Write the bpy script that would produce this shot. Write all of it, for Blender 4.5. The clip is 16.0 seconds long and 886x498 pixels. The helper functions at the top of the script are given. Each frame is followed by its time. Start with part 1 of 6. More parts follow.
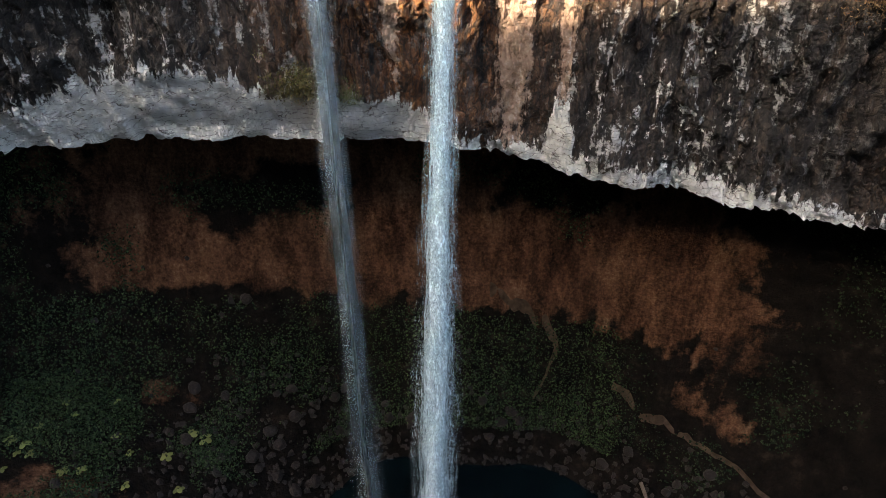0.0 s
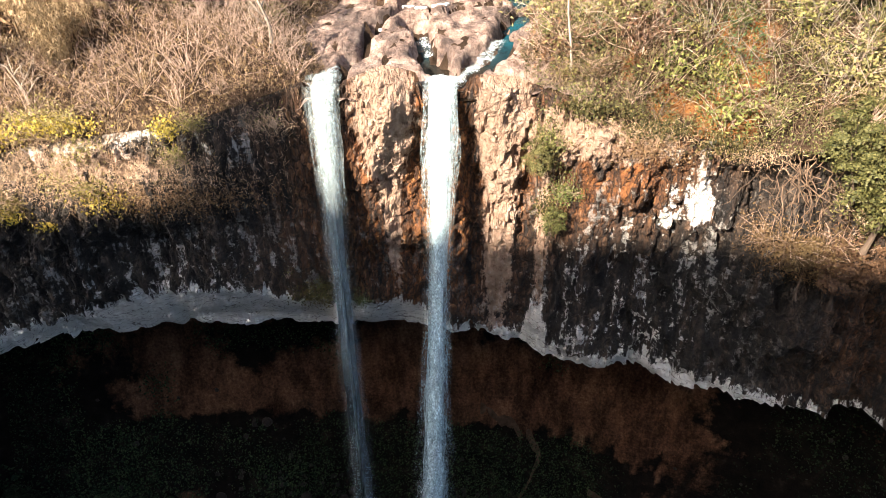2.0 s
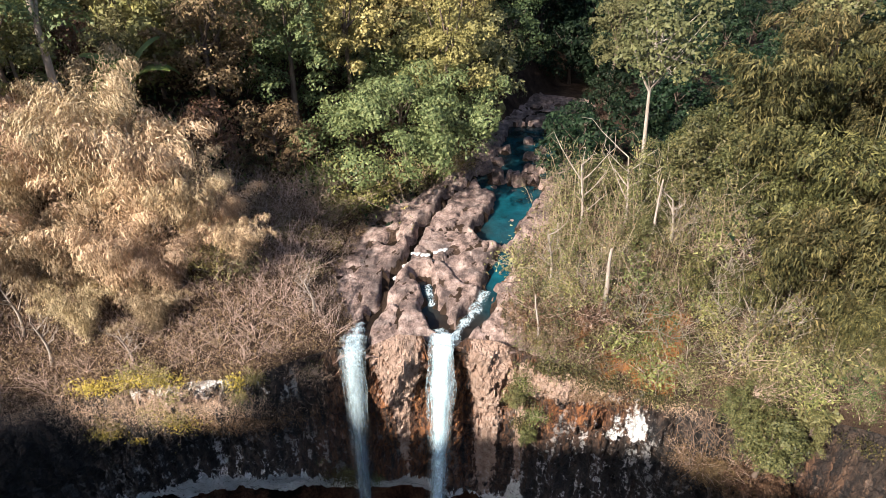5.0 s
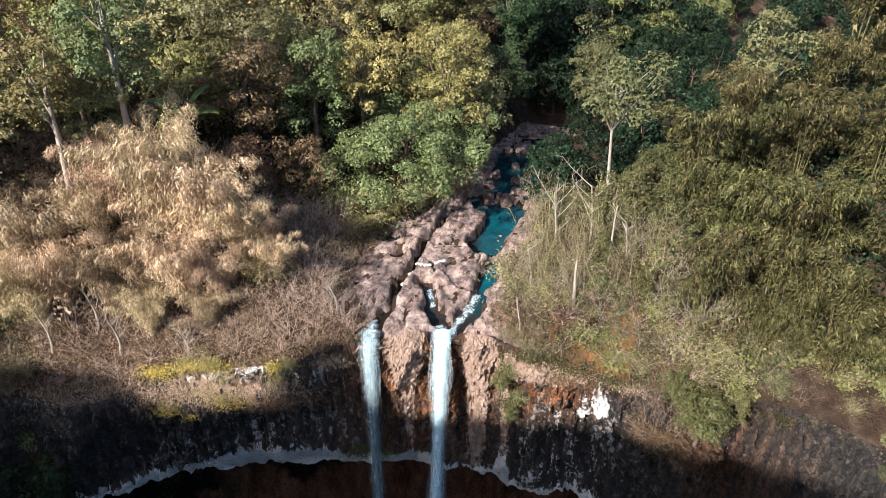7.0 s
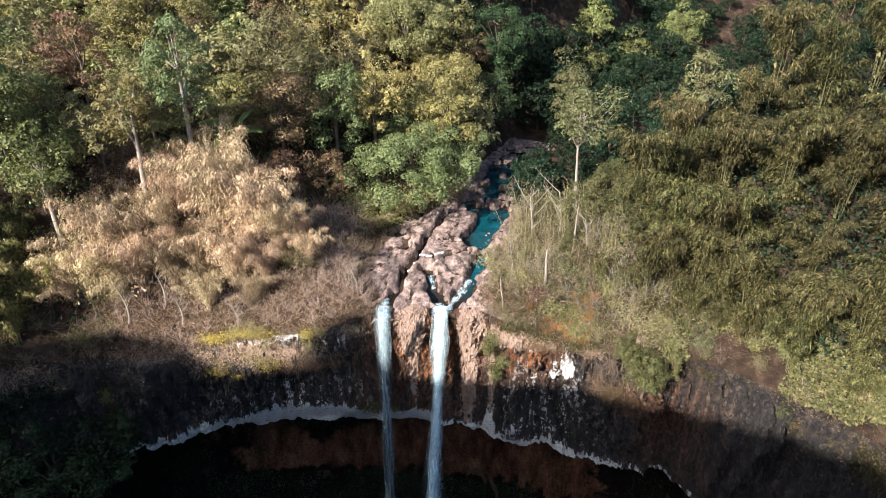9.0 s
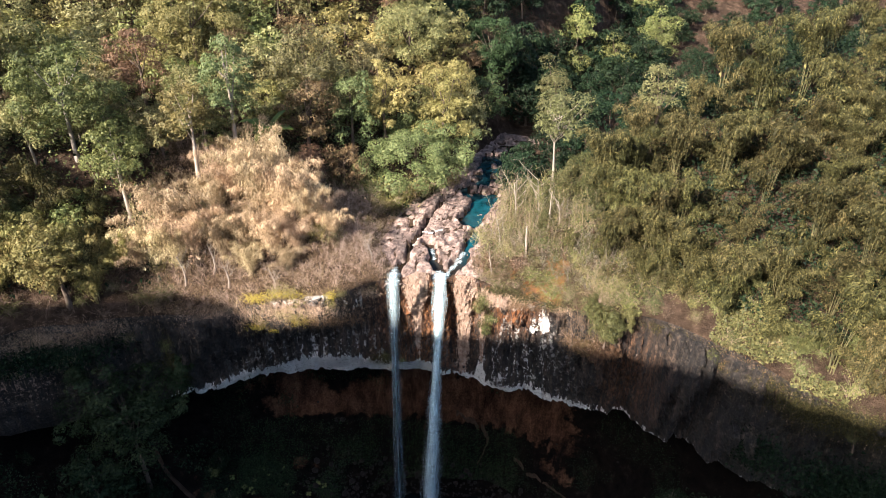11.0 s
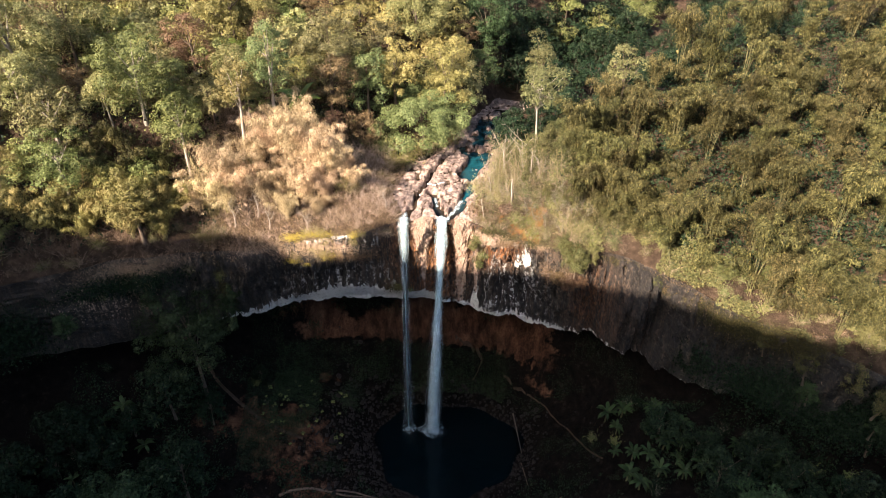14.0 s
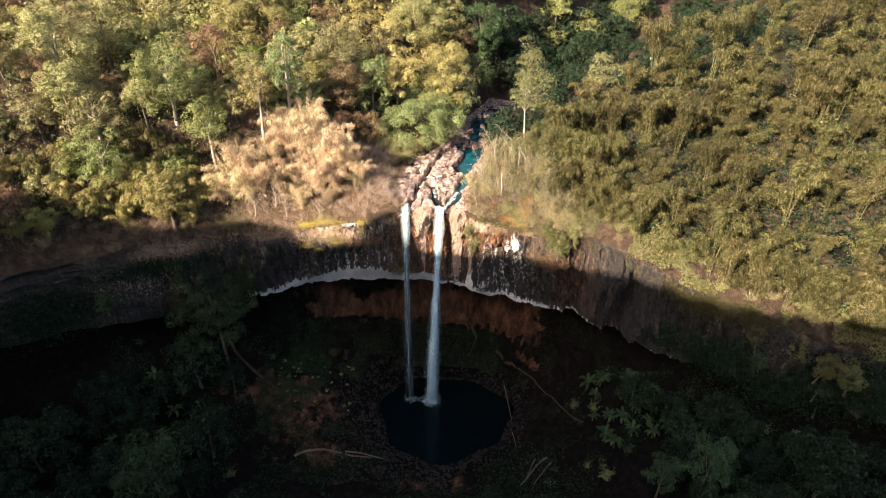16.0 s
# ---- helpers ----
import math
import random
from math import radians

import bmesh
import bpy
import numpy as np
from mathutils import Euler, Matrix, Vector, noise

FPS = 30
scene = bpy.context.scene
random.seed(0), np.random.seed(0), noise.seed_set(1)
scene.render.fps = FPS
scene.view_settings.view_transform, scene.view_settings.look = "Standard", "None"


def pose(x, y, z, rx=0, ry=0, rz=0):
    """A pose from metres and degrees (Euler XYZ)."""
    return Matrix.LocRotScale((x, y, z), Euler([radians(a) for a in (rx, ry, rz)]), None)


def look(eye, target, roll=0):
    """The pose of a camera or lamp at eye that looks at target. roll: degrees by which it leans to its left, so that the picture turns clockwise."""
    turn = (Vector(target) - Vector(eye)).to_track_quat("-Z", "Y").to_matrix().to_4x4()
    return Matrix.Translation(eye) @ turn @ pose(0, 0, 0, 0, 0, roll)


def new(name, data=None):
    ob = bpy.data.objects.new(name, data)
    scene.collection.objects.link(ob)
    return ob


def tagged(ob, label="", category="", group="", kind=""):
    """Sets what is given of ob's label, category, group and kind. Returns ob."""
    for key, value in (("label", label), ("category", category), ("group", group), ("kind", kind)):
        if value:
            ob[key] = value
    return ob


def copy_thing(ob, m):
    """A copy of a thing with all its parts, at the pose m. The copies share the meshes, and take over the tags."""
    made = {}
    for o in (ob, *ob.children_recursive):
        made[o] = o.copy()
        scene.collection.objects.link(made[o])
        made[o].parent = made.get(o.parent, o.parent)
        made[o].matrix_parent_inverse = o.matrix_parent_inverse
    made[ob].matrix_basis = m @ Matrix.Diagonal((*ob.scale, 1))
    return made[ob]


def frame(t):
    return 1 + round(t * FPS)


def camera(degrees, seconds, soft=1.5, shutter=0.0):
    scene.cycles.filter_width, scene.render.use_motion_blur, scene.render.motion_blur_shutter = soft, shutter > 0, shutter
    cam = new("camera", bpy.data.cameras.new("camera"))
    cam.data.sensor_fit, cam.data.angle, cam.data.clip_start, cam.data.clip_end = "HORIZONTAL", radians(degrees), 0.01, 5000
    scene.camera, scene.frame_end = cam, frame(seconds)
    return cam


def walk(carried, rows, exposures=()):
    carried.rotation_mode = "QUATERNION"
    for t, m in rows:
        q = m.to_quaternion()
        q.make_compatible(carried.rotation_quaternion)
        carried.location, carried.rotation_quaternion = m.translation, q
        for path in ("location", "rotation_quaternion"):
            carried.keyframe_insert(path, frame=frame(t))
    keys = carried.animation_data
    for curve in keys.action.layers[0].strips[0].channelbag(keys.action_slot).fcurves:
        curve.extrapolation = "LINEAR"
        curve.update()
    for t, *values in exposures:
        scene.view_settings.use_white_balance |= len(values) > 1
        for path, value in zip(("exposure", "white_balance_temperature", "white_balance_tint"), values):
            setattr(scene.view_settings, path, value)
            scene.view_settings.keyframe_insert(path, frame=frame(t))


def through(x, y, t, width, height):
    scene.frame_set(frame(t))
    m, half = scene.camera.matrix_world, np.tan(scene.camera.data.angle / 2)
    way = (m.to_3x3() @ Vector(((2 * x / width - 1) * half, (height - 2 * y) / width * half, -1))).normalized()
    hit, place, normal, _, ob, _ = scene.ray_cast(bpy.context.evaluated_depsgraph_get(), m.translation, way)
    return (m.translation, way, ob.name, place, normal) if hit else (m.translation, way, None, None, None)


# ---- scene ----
cam = camera(69.0, 16.0, soft=0.5)
# seconds, eye x y z, yaw, pitch, roll
PATH = [
    (0.0, 0.542, 0.423, 42.299, 1.44, -32.22, -0.93),
    (0.5, 0.651, 0.312, 45.393, 1.35, -32.23, -0.92),
    (1.0, 0.732, 0.350, 48.750, 1.27, -32.06, -0.91),
    (1.5, 0.789, 0.200, 51.865, 1.20, -31.93, -0.89),
    (2.0, 0.823, 0.000, 54.910, 1.12, -31.84, -0.86),
    (2.5, 0.838, -0.107, 58.078, 1.04, -31.77, -0.82),
    (3.0, 0.834, -0.114, 61.380, 0.96, -31.67, -0.77),
    (3.5, 0.816, -0.138, 64.663, 0.87, -31.54, -0.71),
    (4.0, 0.784, -0.351, 67.713, 0.77, -31.36, -0.63),
    (4.5, 0.740, -0.916, 70.351, 0.66, -31.16, -0.54),
    (5.0, 0.688, -1.935, 72.493, 0.54, -30.95, -0.45),
    (5.5, 0.628, -3.441, 74.167, 0.42, -30.73, -0.35),
    (6.0, 0.562, -5.403, 75.483, 0.30, -30.51, -0.24),
    (6.5, 0.493, -7.752, 76.600, 0.18, -30.29, -0.14),
    (7.0, 0.422, -10.408, 77.670, 0.06, -30.05, -0.03),
    (7.5, 0.351, -13.298, 78.806, -0.06, -29.81, 0.08),
    (8.0, 0.280, -16.367, 80.064, -0.16, -29.57, 0.18),
    (8.5, 0.213, -19.577, 81.440, -0.26, -29.36, 0.28),
    (9.0, 0.149, -22.900, 82.890, -0.34, -29.22, 0.37),
    (9.5, 0.091, -26.301, 84.359, -0.41, -29.19, 0.44),
    (10.0, 0.040, -29.735, 85.797, -0.46, -29.30, 0.51),
    (10.5, -0.003, -33.138, 87.185, -0.49, -29.59, 0.56),
    (11.0, -0.038, -36.439, 88.534, -0.51, -30.06, 0.61),
    (11.5, -0.062, -39.578, 89.874, -0.50, -30.68, 0.64),
    (12.0, -0.075, -42.520, 91.236, -0.49, -31.41, 0.65),
    (12.5, -0.076, -45.276, 92.625, -0.45, -32.17, 0.66),
    (13.0, -0.064, -47.905, 94.021, -0.41, -32.87, 0.66),
    (13.5, -0.039, -50.490, 95.383, -0.37, -33.45, 0.65),
    (14.0, 0.001, -53.104, 96.696, -0.32, -33.86, 0.63),
    (14.5, 0.056, -55.760, 98.012, -0.29, -34.11, 0.63),
    (15.0, 0.126, -58.401, 99.464, -0.28, -34.27, 0.63),
    (15.5, 0.212, -60.988, 101.146, -0.30, -34.42, 0.64),
    (16.0, 0.314, -63.823, 102.713, -0.37, -34.59, 0.68),
]


def aim(x, y, z, yaw, pitch, roll):
    a, b = radians(yaw), radians(pitch)
    way = Vector((-math.sin(a) * math.cos(b), math.cos(a) * math.cos(b), math.sin(b)))
    return look((x, y, z), Vector((x, y, z)) + 10 * way, roll)


# seconds, stops, kelvin, tint
EXPOSURE = [(0.0, 3.1, 7300, 10), (1.0, 2.7, 6900, 10), (1.5, 2.35, 6700, 10), (3.0, 1.8, 6500, 10), (4.5, 1.4, 6000, 10), (7.0, 1.33, 5500, 8), (8.0, 1.35, 5500, 8), (11.0, 1.76, 5900, 10), (13.0, 1.92, 6300, 11), (16.0, 2.04, 6700, 12)]
walk(cam, [(t, aim(*row)) for t, *row in PATH], EXPOSURE)

# ---- light ----
SUN_AZ, SUN_EL = 42.0, 33.0          # the sun stands behind the first eye, to its left
world = bpy.data.worlds.new("world")
scene.world = world
world.use_nodes = True
wn = world.node_tree
sky = wn.nodes.new("ShaderNodeTexSky")
sky.sky_type, sky.sun_disc = "NISHITA", False
sky.air_density, sky.dust_density, sky.ozone_density = 0.8, 2.5, 0.8
sky.sun_elevation, sky.sun_rotation = radians(SUN_EL), radians(180 + SUN_AZ)
bg = wn.nodes["Background"]
bg.inputs["Strength"].default_value = 0.095
wn.links.new(sky.outputs["Color"], bg.inputs["Color"])
sun = new("sun", bpy.data.lights.new("sun", "SUN"))
sun.data.energy, sun.data.angle, sun.data.color = 5.0, radians(0.5), (1.0, 0.85, 0.7)
SUN_FROM = Vector((-math.sin(radians(SUN_AZ)) * math.cos(radians(SUN_EL)), -math.cos(radians(SUN_AZ)) * math.cos(radians(SUN_EL)), math.sin(radians(SUN_EL))))
sun.matrix_world = look(SUN_FROM * 300, (0, 0, 0))

# ---- number tools ----


def hash3(i, j, k, seed=0):
    h = (i.astype(np.int64) * 374761393 + j.astype(np.int64) * 668265263 + k.astype(np.int64) * 2147483647 + seed * 1274126177) & 0xFFFFFFFF
    h = ((h ^ (h >> 13)) * 1274126177) & 0xFFFFFFFF
    h = ((h ^ (h >> 16)) * 1597334677) & 0xFFFFFFFF
    return ((h ^ (h >> 15)) & 0xFFFFFF) / float(0xFFFFFF)


def vnoise(x, y, z=0.0, seed=0):
    x, y, z = np.broadcast_arrays(np.asarray(x, float), np.asarray(y, float), np.asarray(z, float))
    i, j, k = np.floor(x), np.floor(y), np.floor(z)
    u, v, w = x - i, y - j, z - k
    u, v, w = u * u * (3 - 2 * u), v * v * (3 - 2 * v), w * w * (3 - 2 * w)
    total = 0.0
    for a in (0, 1):
        for b in (0, 1):
            for c in (0, 1):
                total = total + hash3(i + a, j + b, k + c, seed) * (u if a else 1 - u) * (v if b else 1 - v) * (w if c else 1 - w)
    return total * 2 - 1


def fbm(x, y, z=0.0, octaves=4, seed=0):
    total, amp = 0.0, 1.0
    for o in range(octaves):
        total = total + amp * vnoise(np.asarray(x) * 2 ** o, np.asarray(y) * 2 ** o, np.asarray(z) * 2 ** o, seed + o)
        amp *= 0.5
    return total


def worley(x, y, seed=0):
    """Distance to the nearest and second nearest feature point, and the nearest one's random value."""
    x, y = np.asarray(x, float), np.asarray(y, float)
    i, j = np.floor(x), np.floor(y)
    d1, d2, who = np.full(x.shape, 9.0), np.full(x.shape, 9.0), np.zeros(x.shape)
    for a in (-1, 0, 1):
        for b in (-1, 0, 1):
            zero = np.zeros_like(i)
            px, py = i + a + hash3(i + a, j + b, zero, seed), j + b + hash3(i + a, j + b, zero, seed + 1)
            d = np.hypot(px - x, py - y)
            near = d < d1
            d2 = np.where(near, d1, np.minimum(d2, d))
            who = np.where(near, hash3(i + a, j + b, zero, seed + 2), who)
            d1 = np.where(near, d, d1)
    return d1, d2, who


def ramp(v, a, b):
    t = np.clip((np.asarray(v, float) - a) / (b - a), 0, 1)
    return t * t * (3 - 2 * t)


def blob(x, y, cx, cy, rx, ry):
    return np.exp(-(((x - cx) / rx) ** 2 + ((y - cy) / ry) ** 2))


# ---- the lie of the land ----
RIDGE_S = 142.0
EDGE_X = (-400, -120, -90, -70, -52, -33, -17, -10, 0, 6, 12, 19, 23, 27, 30, 33, 41, 52, 70, 120, 400)
EDGE_Y = (-40, -6, 8, 15, 23.5, 30, 31, 31.5, 33, 32, 30.6, 28.8, 27.3, 26, 22.8, 20, 14.5, 9, 0, -18, -40)
FOOT_X = (-120, -60, -48, -33, -24, -16, -8, 0, 6, 12, 19, 23, 30, 34, 44, 60, 120)
FOOT_Z = (27, 28, 26.5, 27.1, 28.6, 29.0, 28.75, 28.5, 27.4, 26.5, 25.85, 25.75, 26.6, 26.2, 26.5, 27, 27)
BROW_X = (-120, -60, -45, -35, -28, -20, -12, -8, -6.6, -6.3, -4.9, -4.5, -2.6, -1.0, -0.7, 1.3, 1.8, 4, 6, 10, 15, 21, 28, 34, 42, 56, 80, 120)
BROW_Z = (42, 42, 42.5, 41, 41, 42.5, 43.6, 44.8, 45.4, 44.9, 44.9, 45.4, 46.0, 45.5, 44.6, 44.6, 45.4, 45.4, 44.5, 43, 42.5, 43, 43.5, 43.2, 41, 38.5, 38, 38)


def edge_y(x):
    x = np.asarray(x, float)
    w = (-3, -1.5, 0, 1.5, 3)
    return sum(np.interp(x + d, EDGE_X, EDGE_Y) for d in w) / 5 + 0.5 * vnoise(x * 0.23, 3.1, seed=5)


def foot_z(x):
    return np.interp(x, FOOT_X, FOOT_Z)


def brow_z(x):
    return np.interp(x, BROW_X, BROW_Z)


def stream_x(y):
    return np.interp(y, (30, 38, 46, 55, 65, 75, 90, 120, 200), (1.0, 1.2, 3.6, 7.5, 10.5, 15, 24, 46, 90))


def stream_z(y):
    return np.interp(y, (30, 34, 38, 46, 60, 90, 200), (44.2, 44.6, 45.8, 47.0, 47.6, 48.2, 54))


def shelf_half(side, y):
    """Half the width of the bare rock shelf, which reaches farther on its west side."""
    return np.where(side < 0, np.interp(y, (30, 34, 38, 46, 52, 58, 75), (6.5, 7.0, 9.3, 9.0, 6.2, 4.5, 3.0)), np.interp(y, (30, 40, 55, 75), (6.5, 5.5, 4.5, 3.0)))


def run(x, y, line, half):
    """1 within a winding run of water along a line of x, y."""
    best = np.full(np.shape(x), 99.0)
    for (a, b), (c, d) in zip(line, line[1:]):
        k = np.clip(((x - a) * (c - a) + (y - b) * (d - b)) / ((c - a) ** 2 + (d - b) ** 2), 0, 1)
        best = np.minimum(best, np.hypot(x - a - k * (c - a), y - b - k * (d - b)))
    return ramp(half + 0.25 - best, 0, 0.45)


def stream_bed(x, y):
    """How far the shelf is worn down under the pools and channels: 0 to 1."""
    x = x + 0.45 * vnoise(x * 0.6, y * 0.6, seed=45) + 0.2 * vnoise(x * 1.7, y * 1.7, seed=46)
    y = y + 0.45 * vnoise(x * 0.6, y * 0.6, seed=47)
    wet = run(x, y, ((4.3, 43.6), (5.6, 46.5), (7.2, 50.2)), 1.6)
    wet = np.maximum(wet, run(x, y, ((5.2, 41.2), (4.2, 38.4), (3.3, 36.6), (2.4, 34.8), (1.3, 33.0), (0.7, 31.6)), 0.75))
    wet = np.maximum(wet, run(x, y, ((-1.4, 38.4), (-0.7, 37.4), (-0.4, 35.6), (0.1, 33.6)), 0.75))
    wet = np.maximum(wet, run(x, y, ((-5.5, 32), (-4.7, 34.4), (-3.5, 36.9), (-2.8, 39.3), (-1.8, 42.6), (-0.4, 45.8), (0.8, 49), (2.6, 52), (5.5, 55.5)), 0.38))
    wet = np.maximum(wet, np.maximum(run(x, y, ((-4.2, 42), (-3.4, 42.5)), 0.5), run(x, y, ((-2.6, 48.2), (-1.4, 49.4)), 0.6)))
    upper = run(x, y, ((6.4, 51.5), (8.4, 57.5), (10.7, 65), (15, 75)), 3.1)
    d1, d2, who = worley(x * 0.55, y * 0.75, seed=48)
    return np.maximum(wet, upper * (1 - ramp(0.42 - d1, 0, 0.12) * (who > 0.5)))


def upper_z(x, y):
    """Ground above the cliff."""
    x, y = np.asarray(x, float), np.asarray(y, float)
    side = x - stream_x(y)
    bed = stream_z(y)
    half = shelf_half(side, y)
    left, right = np.maximum(-side - half, 0), np.maximum(side - np.minimum(half, 3.5), 0)
    rise = 3.4 * ramp(right, 0, 6) + 0.36 * right - 0.0011 * np.minimum(right, 150) ** 2
    rise = rise * (1 - 0.93 * ramp(y - 0.62 * x, 26, 46)) + 16 * ramp(y - 0.2 * x, 105, 160)
    hill = bed + 1.2 * ramp(left, 0, 4) + 0.45 * np.minimum(left, 200) + 9 * ramp(left, 1, 12) * ramp(y, 62, 82) - 0.0011 * np.minimum(left, 200) ** 2 + rise
    hill = hill - 0.28 * np.clip(left - 20, 0, 38) * ramp(y, 30, 42)
    hill = hill + 0.14 * np.clip(y - 75, 0, 185) * ramp(left, 3, 25)
    hill = hill + 1.3 * fbm(x * 0.06, y * 0.06, octaves=3, seed=21) * ramp(left + right, 0, 8)
    back = y - (edge_y(x) - 1.0)
    steep = brow_z(x) + (1.45 + 0.9 * blob(x, 0, 12, 0, 7, 1) - 0.9 * ramp(x, 18, 27)) * back + 0.5 * vnoise(x * 0.35, y * 0.35, seed=31)
    near = ramp(np.abs(x - 0.5), 3.5, 9)
    k = 1.6
    low = np.minimum(hill, steep)
    soft = low - 0.25 * np.maximum(k - np.abs(hill - steep), 0) ** 2 / k
    ground = near * soft + (1 - near) * np.minimum(hill, brow_z(x) + 0.32 * back)
    rough = ramp(half + 1.0 - np.abs(side), 0, 2.5) * ramp(76 - y, 0, 10)
    wx, wy = x + 0.9 * vnoise(x * 0.5, y * 0.5, seed=41), y + 0.9 * vnoise(x * 0.5, y * 0.5, seed=42)
    # slabs lie along the flow; smaller blocks break them up
    along, over = 0.78 * wy + 0.62 * wx, 0.78 * wx - 0.62 * wy
    d1, d2, who = worley(over * 0.34, along * 0.17, seed=40)
    f1, f2, fw = worley(over * 0.75, along * 0.5, seed=44)
    slab = 0.1 + (0.1 + 0.5 * who) * ramp(d2 - d1, 0.01, 0.06) + 0.16 * fw * ramp(f2 - f1, 0.0, 0.07)
    slab = slab * (1 - 0.75 * ramp(y, 52, 58))
    wet = stream_bed(x, y)
    return ground + rough * (slab * (1 - wet) - 0.75 * wet) * ramp(back, 0.3, 2.0)


def pool_far(x, y):
    a = np.arctan2((y - 25) / 11.5, (x - 1.5) / 14.0)
    r = np.hypot((x - 1.5) / 14.0, (y - 25) / 11.5)
    return (r - 1 - 0.06 * np.sin(3 * a + 0.7) - 0.04 * np.sin(7 * a)) * 12.5


def lower_z(x, y):
    """Ground of the hollow below the cliff and of the valley in front."""
    x, y = np.asarray(x, float), np.asarray(y, float)
    d = pool_far(x, y)
    out = np.maximum(d, 0)
    behind = y - edge_y(x)
    north = ramp(y, 8, 32)
    z = -0.8 + 1.2 * ramp(d, -4, 1) + north * 13.5 * (1 - np.exp(-out / 11)) + (1 - north) * 4 * (1 - np.exp(-out / 14))
    z = z + 9 * ramp(behind, 3.0, 8.0) * ramp(out, 1, 9) + 14 * ramp(behind, 6.5, 14)
    sides = np.maximum(np.abs(x + 3) - 26, 0)
    z = z + 0.35 * np.minimum(sides, 60) * (0.4 + 0.6 * north) + 10 * ramp(x, 21, 33) * (1 - 0.65 * ramp(y, 15, 25)) * ramp(y, -60, -20)
    z = np.where(behind < 3, np.minimum(z, foot_z(x) - 2.5 + 0.0 * x), z)
    # the valley's far side, a wooded ridge behind the path
    s = x * math.sin(radians(SUN_AZ)) + y * math.cos(radians(SUN_AZ))
    u = x * math.cos(radians(SUN_AZ)) - y * math.sin(radians(SUN_AZ))
    crest = np.interp(u, RIDGE_U, RIDGE_Z)
    far = ramp(-s, RIDGE_S - 50, RIDGE_S)
    z = z * (1 - far) + crest * far
    rough = 0.5 * fbm(x * 0.25, y * 0.25, octaves=4, seed=50) + 0.9 * fbm(x * 0.09, y * 0.09, octaves=2, seed=52)
    gully = ramp(behind, 2, 6) * (1.5 * fbm(x * 0.35, y * 0.1, octaves=4, seed=55) + 0.5 * fbm(x * 0.9, y * 0.6, octaves=3, seed=57))
    return z + (rough + gully) * ramp(out, 0, 4)


# the ridge's crest rises and falls so that its shadow meets the cliff at these places
SHADE = ((-80, 10, 60), (-64, 19, 56), (-57, 22, 52), (-51, 25, 46), (-45, 27, 43.5), (-35, 30, 43), (-24, 31, 42), (-21.5, 31, 37.5), (-12, 31, 37.3), (-10.5, 31, 45), (-6.5, 32, 44.5), (-5, 32, 36.5), (3, 32, 35.5), (12, 30, 36), (22, 27, 36.5), (32, 20, 39.3), (40, 15, 40.5), (48, 10, 41), (60, 3, 45), (80, -5, 54))
RIDGE_U = [x * math.cos(radians(SUN_AZ)) - y * math.sin(radians(SUN_AZ)) for x, y, z in SHADE]
RIDGE_Z = [z + math.tan(radians(SUN_EL)) * (RIDGE_S + x * math.sin(radians(SUN_AZ)) + y * math.cos(radians(SUN_AZ))) for x, y, z in SHADE]



def bare_bank(x, z):
    """Where the bank under the overhang is bare red earth: above 0.5."""
    low = np.interp(x, (-30, -16, -6, 4, 13, 19, 25, 30), (16.5, 15.3, 12.5, 11.8, 11.3, 11, 10.5, 14))
    green = blob(x, z, -13, 21.2, 6.5, 2.1) + 1.1 * blob(x, z, 6.6, 22, 4.2, 2.3) + 0.7 * blob(x, z, 11.8, 20.6, 2.5, 1.1) + 0.6 * blob(x, z, 21, 22, 3, 1.2)
    # red fades out eastward, which puts the shade of that end into the colour
    return ramp(z - low, -1.0, 1.0) * ramp(x, -33, -18) * ramp(25 - x, 0, 10) - 1.1 * green + 0.6 * blob(x, z, -21, 7, 4, 2.5) + 0.5 * blob(x, z, 19, 8, 4, 2)


# ---- mesh tools ----


def mesh_of(name, verts, faces, mat=None, smooth=True, attrs=None):
    verts, faces = np.asarray(verts, np.float32), np.asarray(faces, np.int32)
    me = bpy.data.meshes.new(name)
    n, k = faces.shape
    me.vertices.add(len(verts))
    me.vertices.foreach_set("co", verts.ravel())
    me.loops.add(n * k)
    me.loops.foreach_set("vertex_index", faces.ravel())
    me.polygons.add(n)
    me.polygons.foreach_set("loop_start", np.arange(0, n * k, k, dtype=np.int32))
    me.polygons.foreach_set("use_smooth", np.full(n, smooth, bool))
    for key, vals in (attrs or {}).items():
        a = me.attributes.new(key, "FLOAT", "POINT")
        a.data.foreach_set("value", np.asarray(vals, np.float32).ravel())
    me.update(calc_edges=True)
    if mat:
        me.materials.append(mat)
    return me


def grid_faces(rows, cols):
    a = np.arange(rows * cols).reshape(rows, cols)
    return np.stack([a[:-1, :-1], a[:-1, 1:], a[1:, 1:], a[1:, :-1]], -1).reshape(-1, 4)


def part(name, mesh, parent, label="", where=None):
    ob = new(name, mesh)
    ob.parent = parent
    if where is not None:
        ob.matrix_basis = where
    return tagged(ob, label) if label else ob


def thing(name, label, category, group="", kind="", where=None):
    ob = new(name)
    ob.empty_display_size = 0.2
    if where is not None:
        ob.matrix_basis = where
    return tagged(ob, label, category, group, kind)


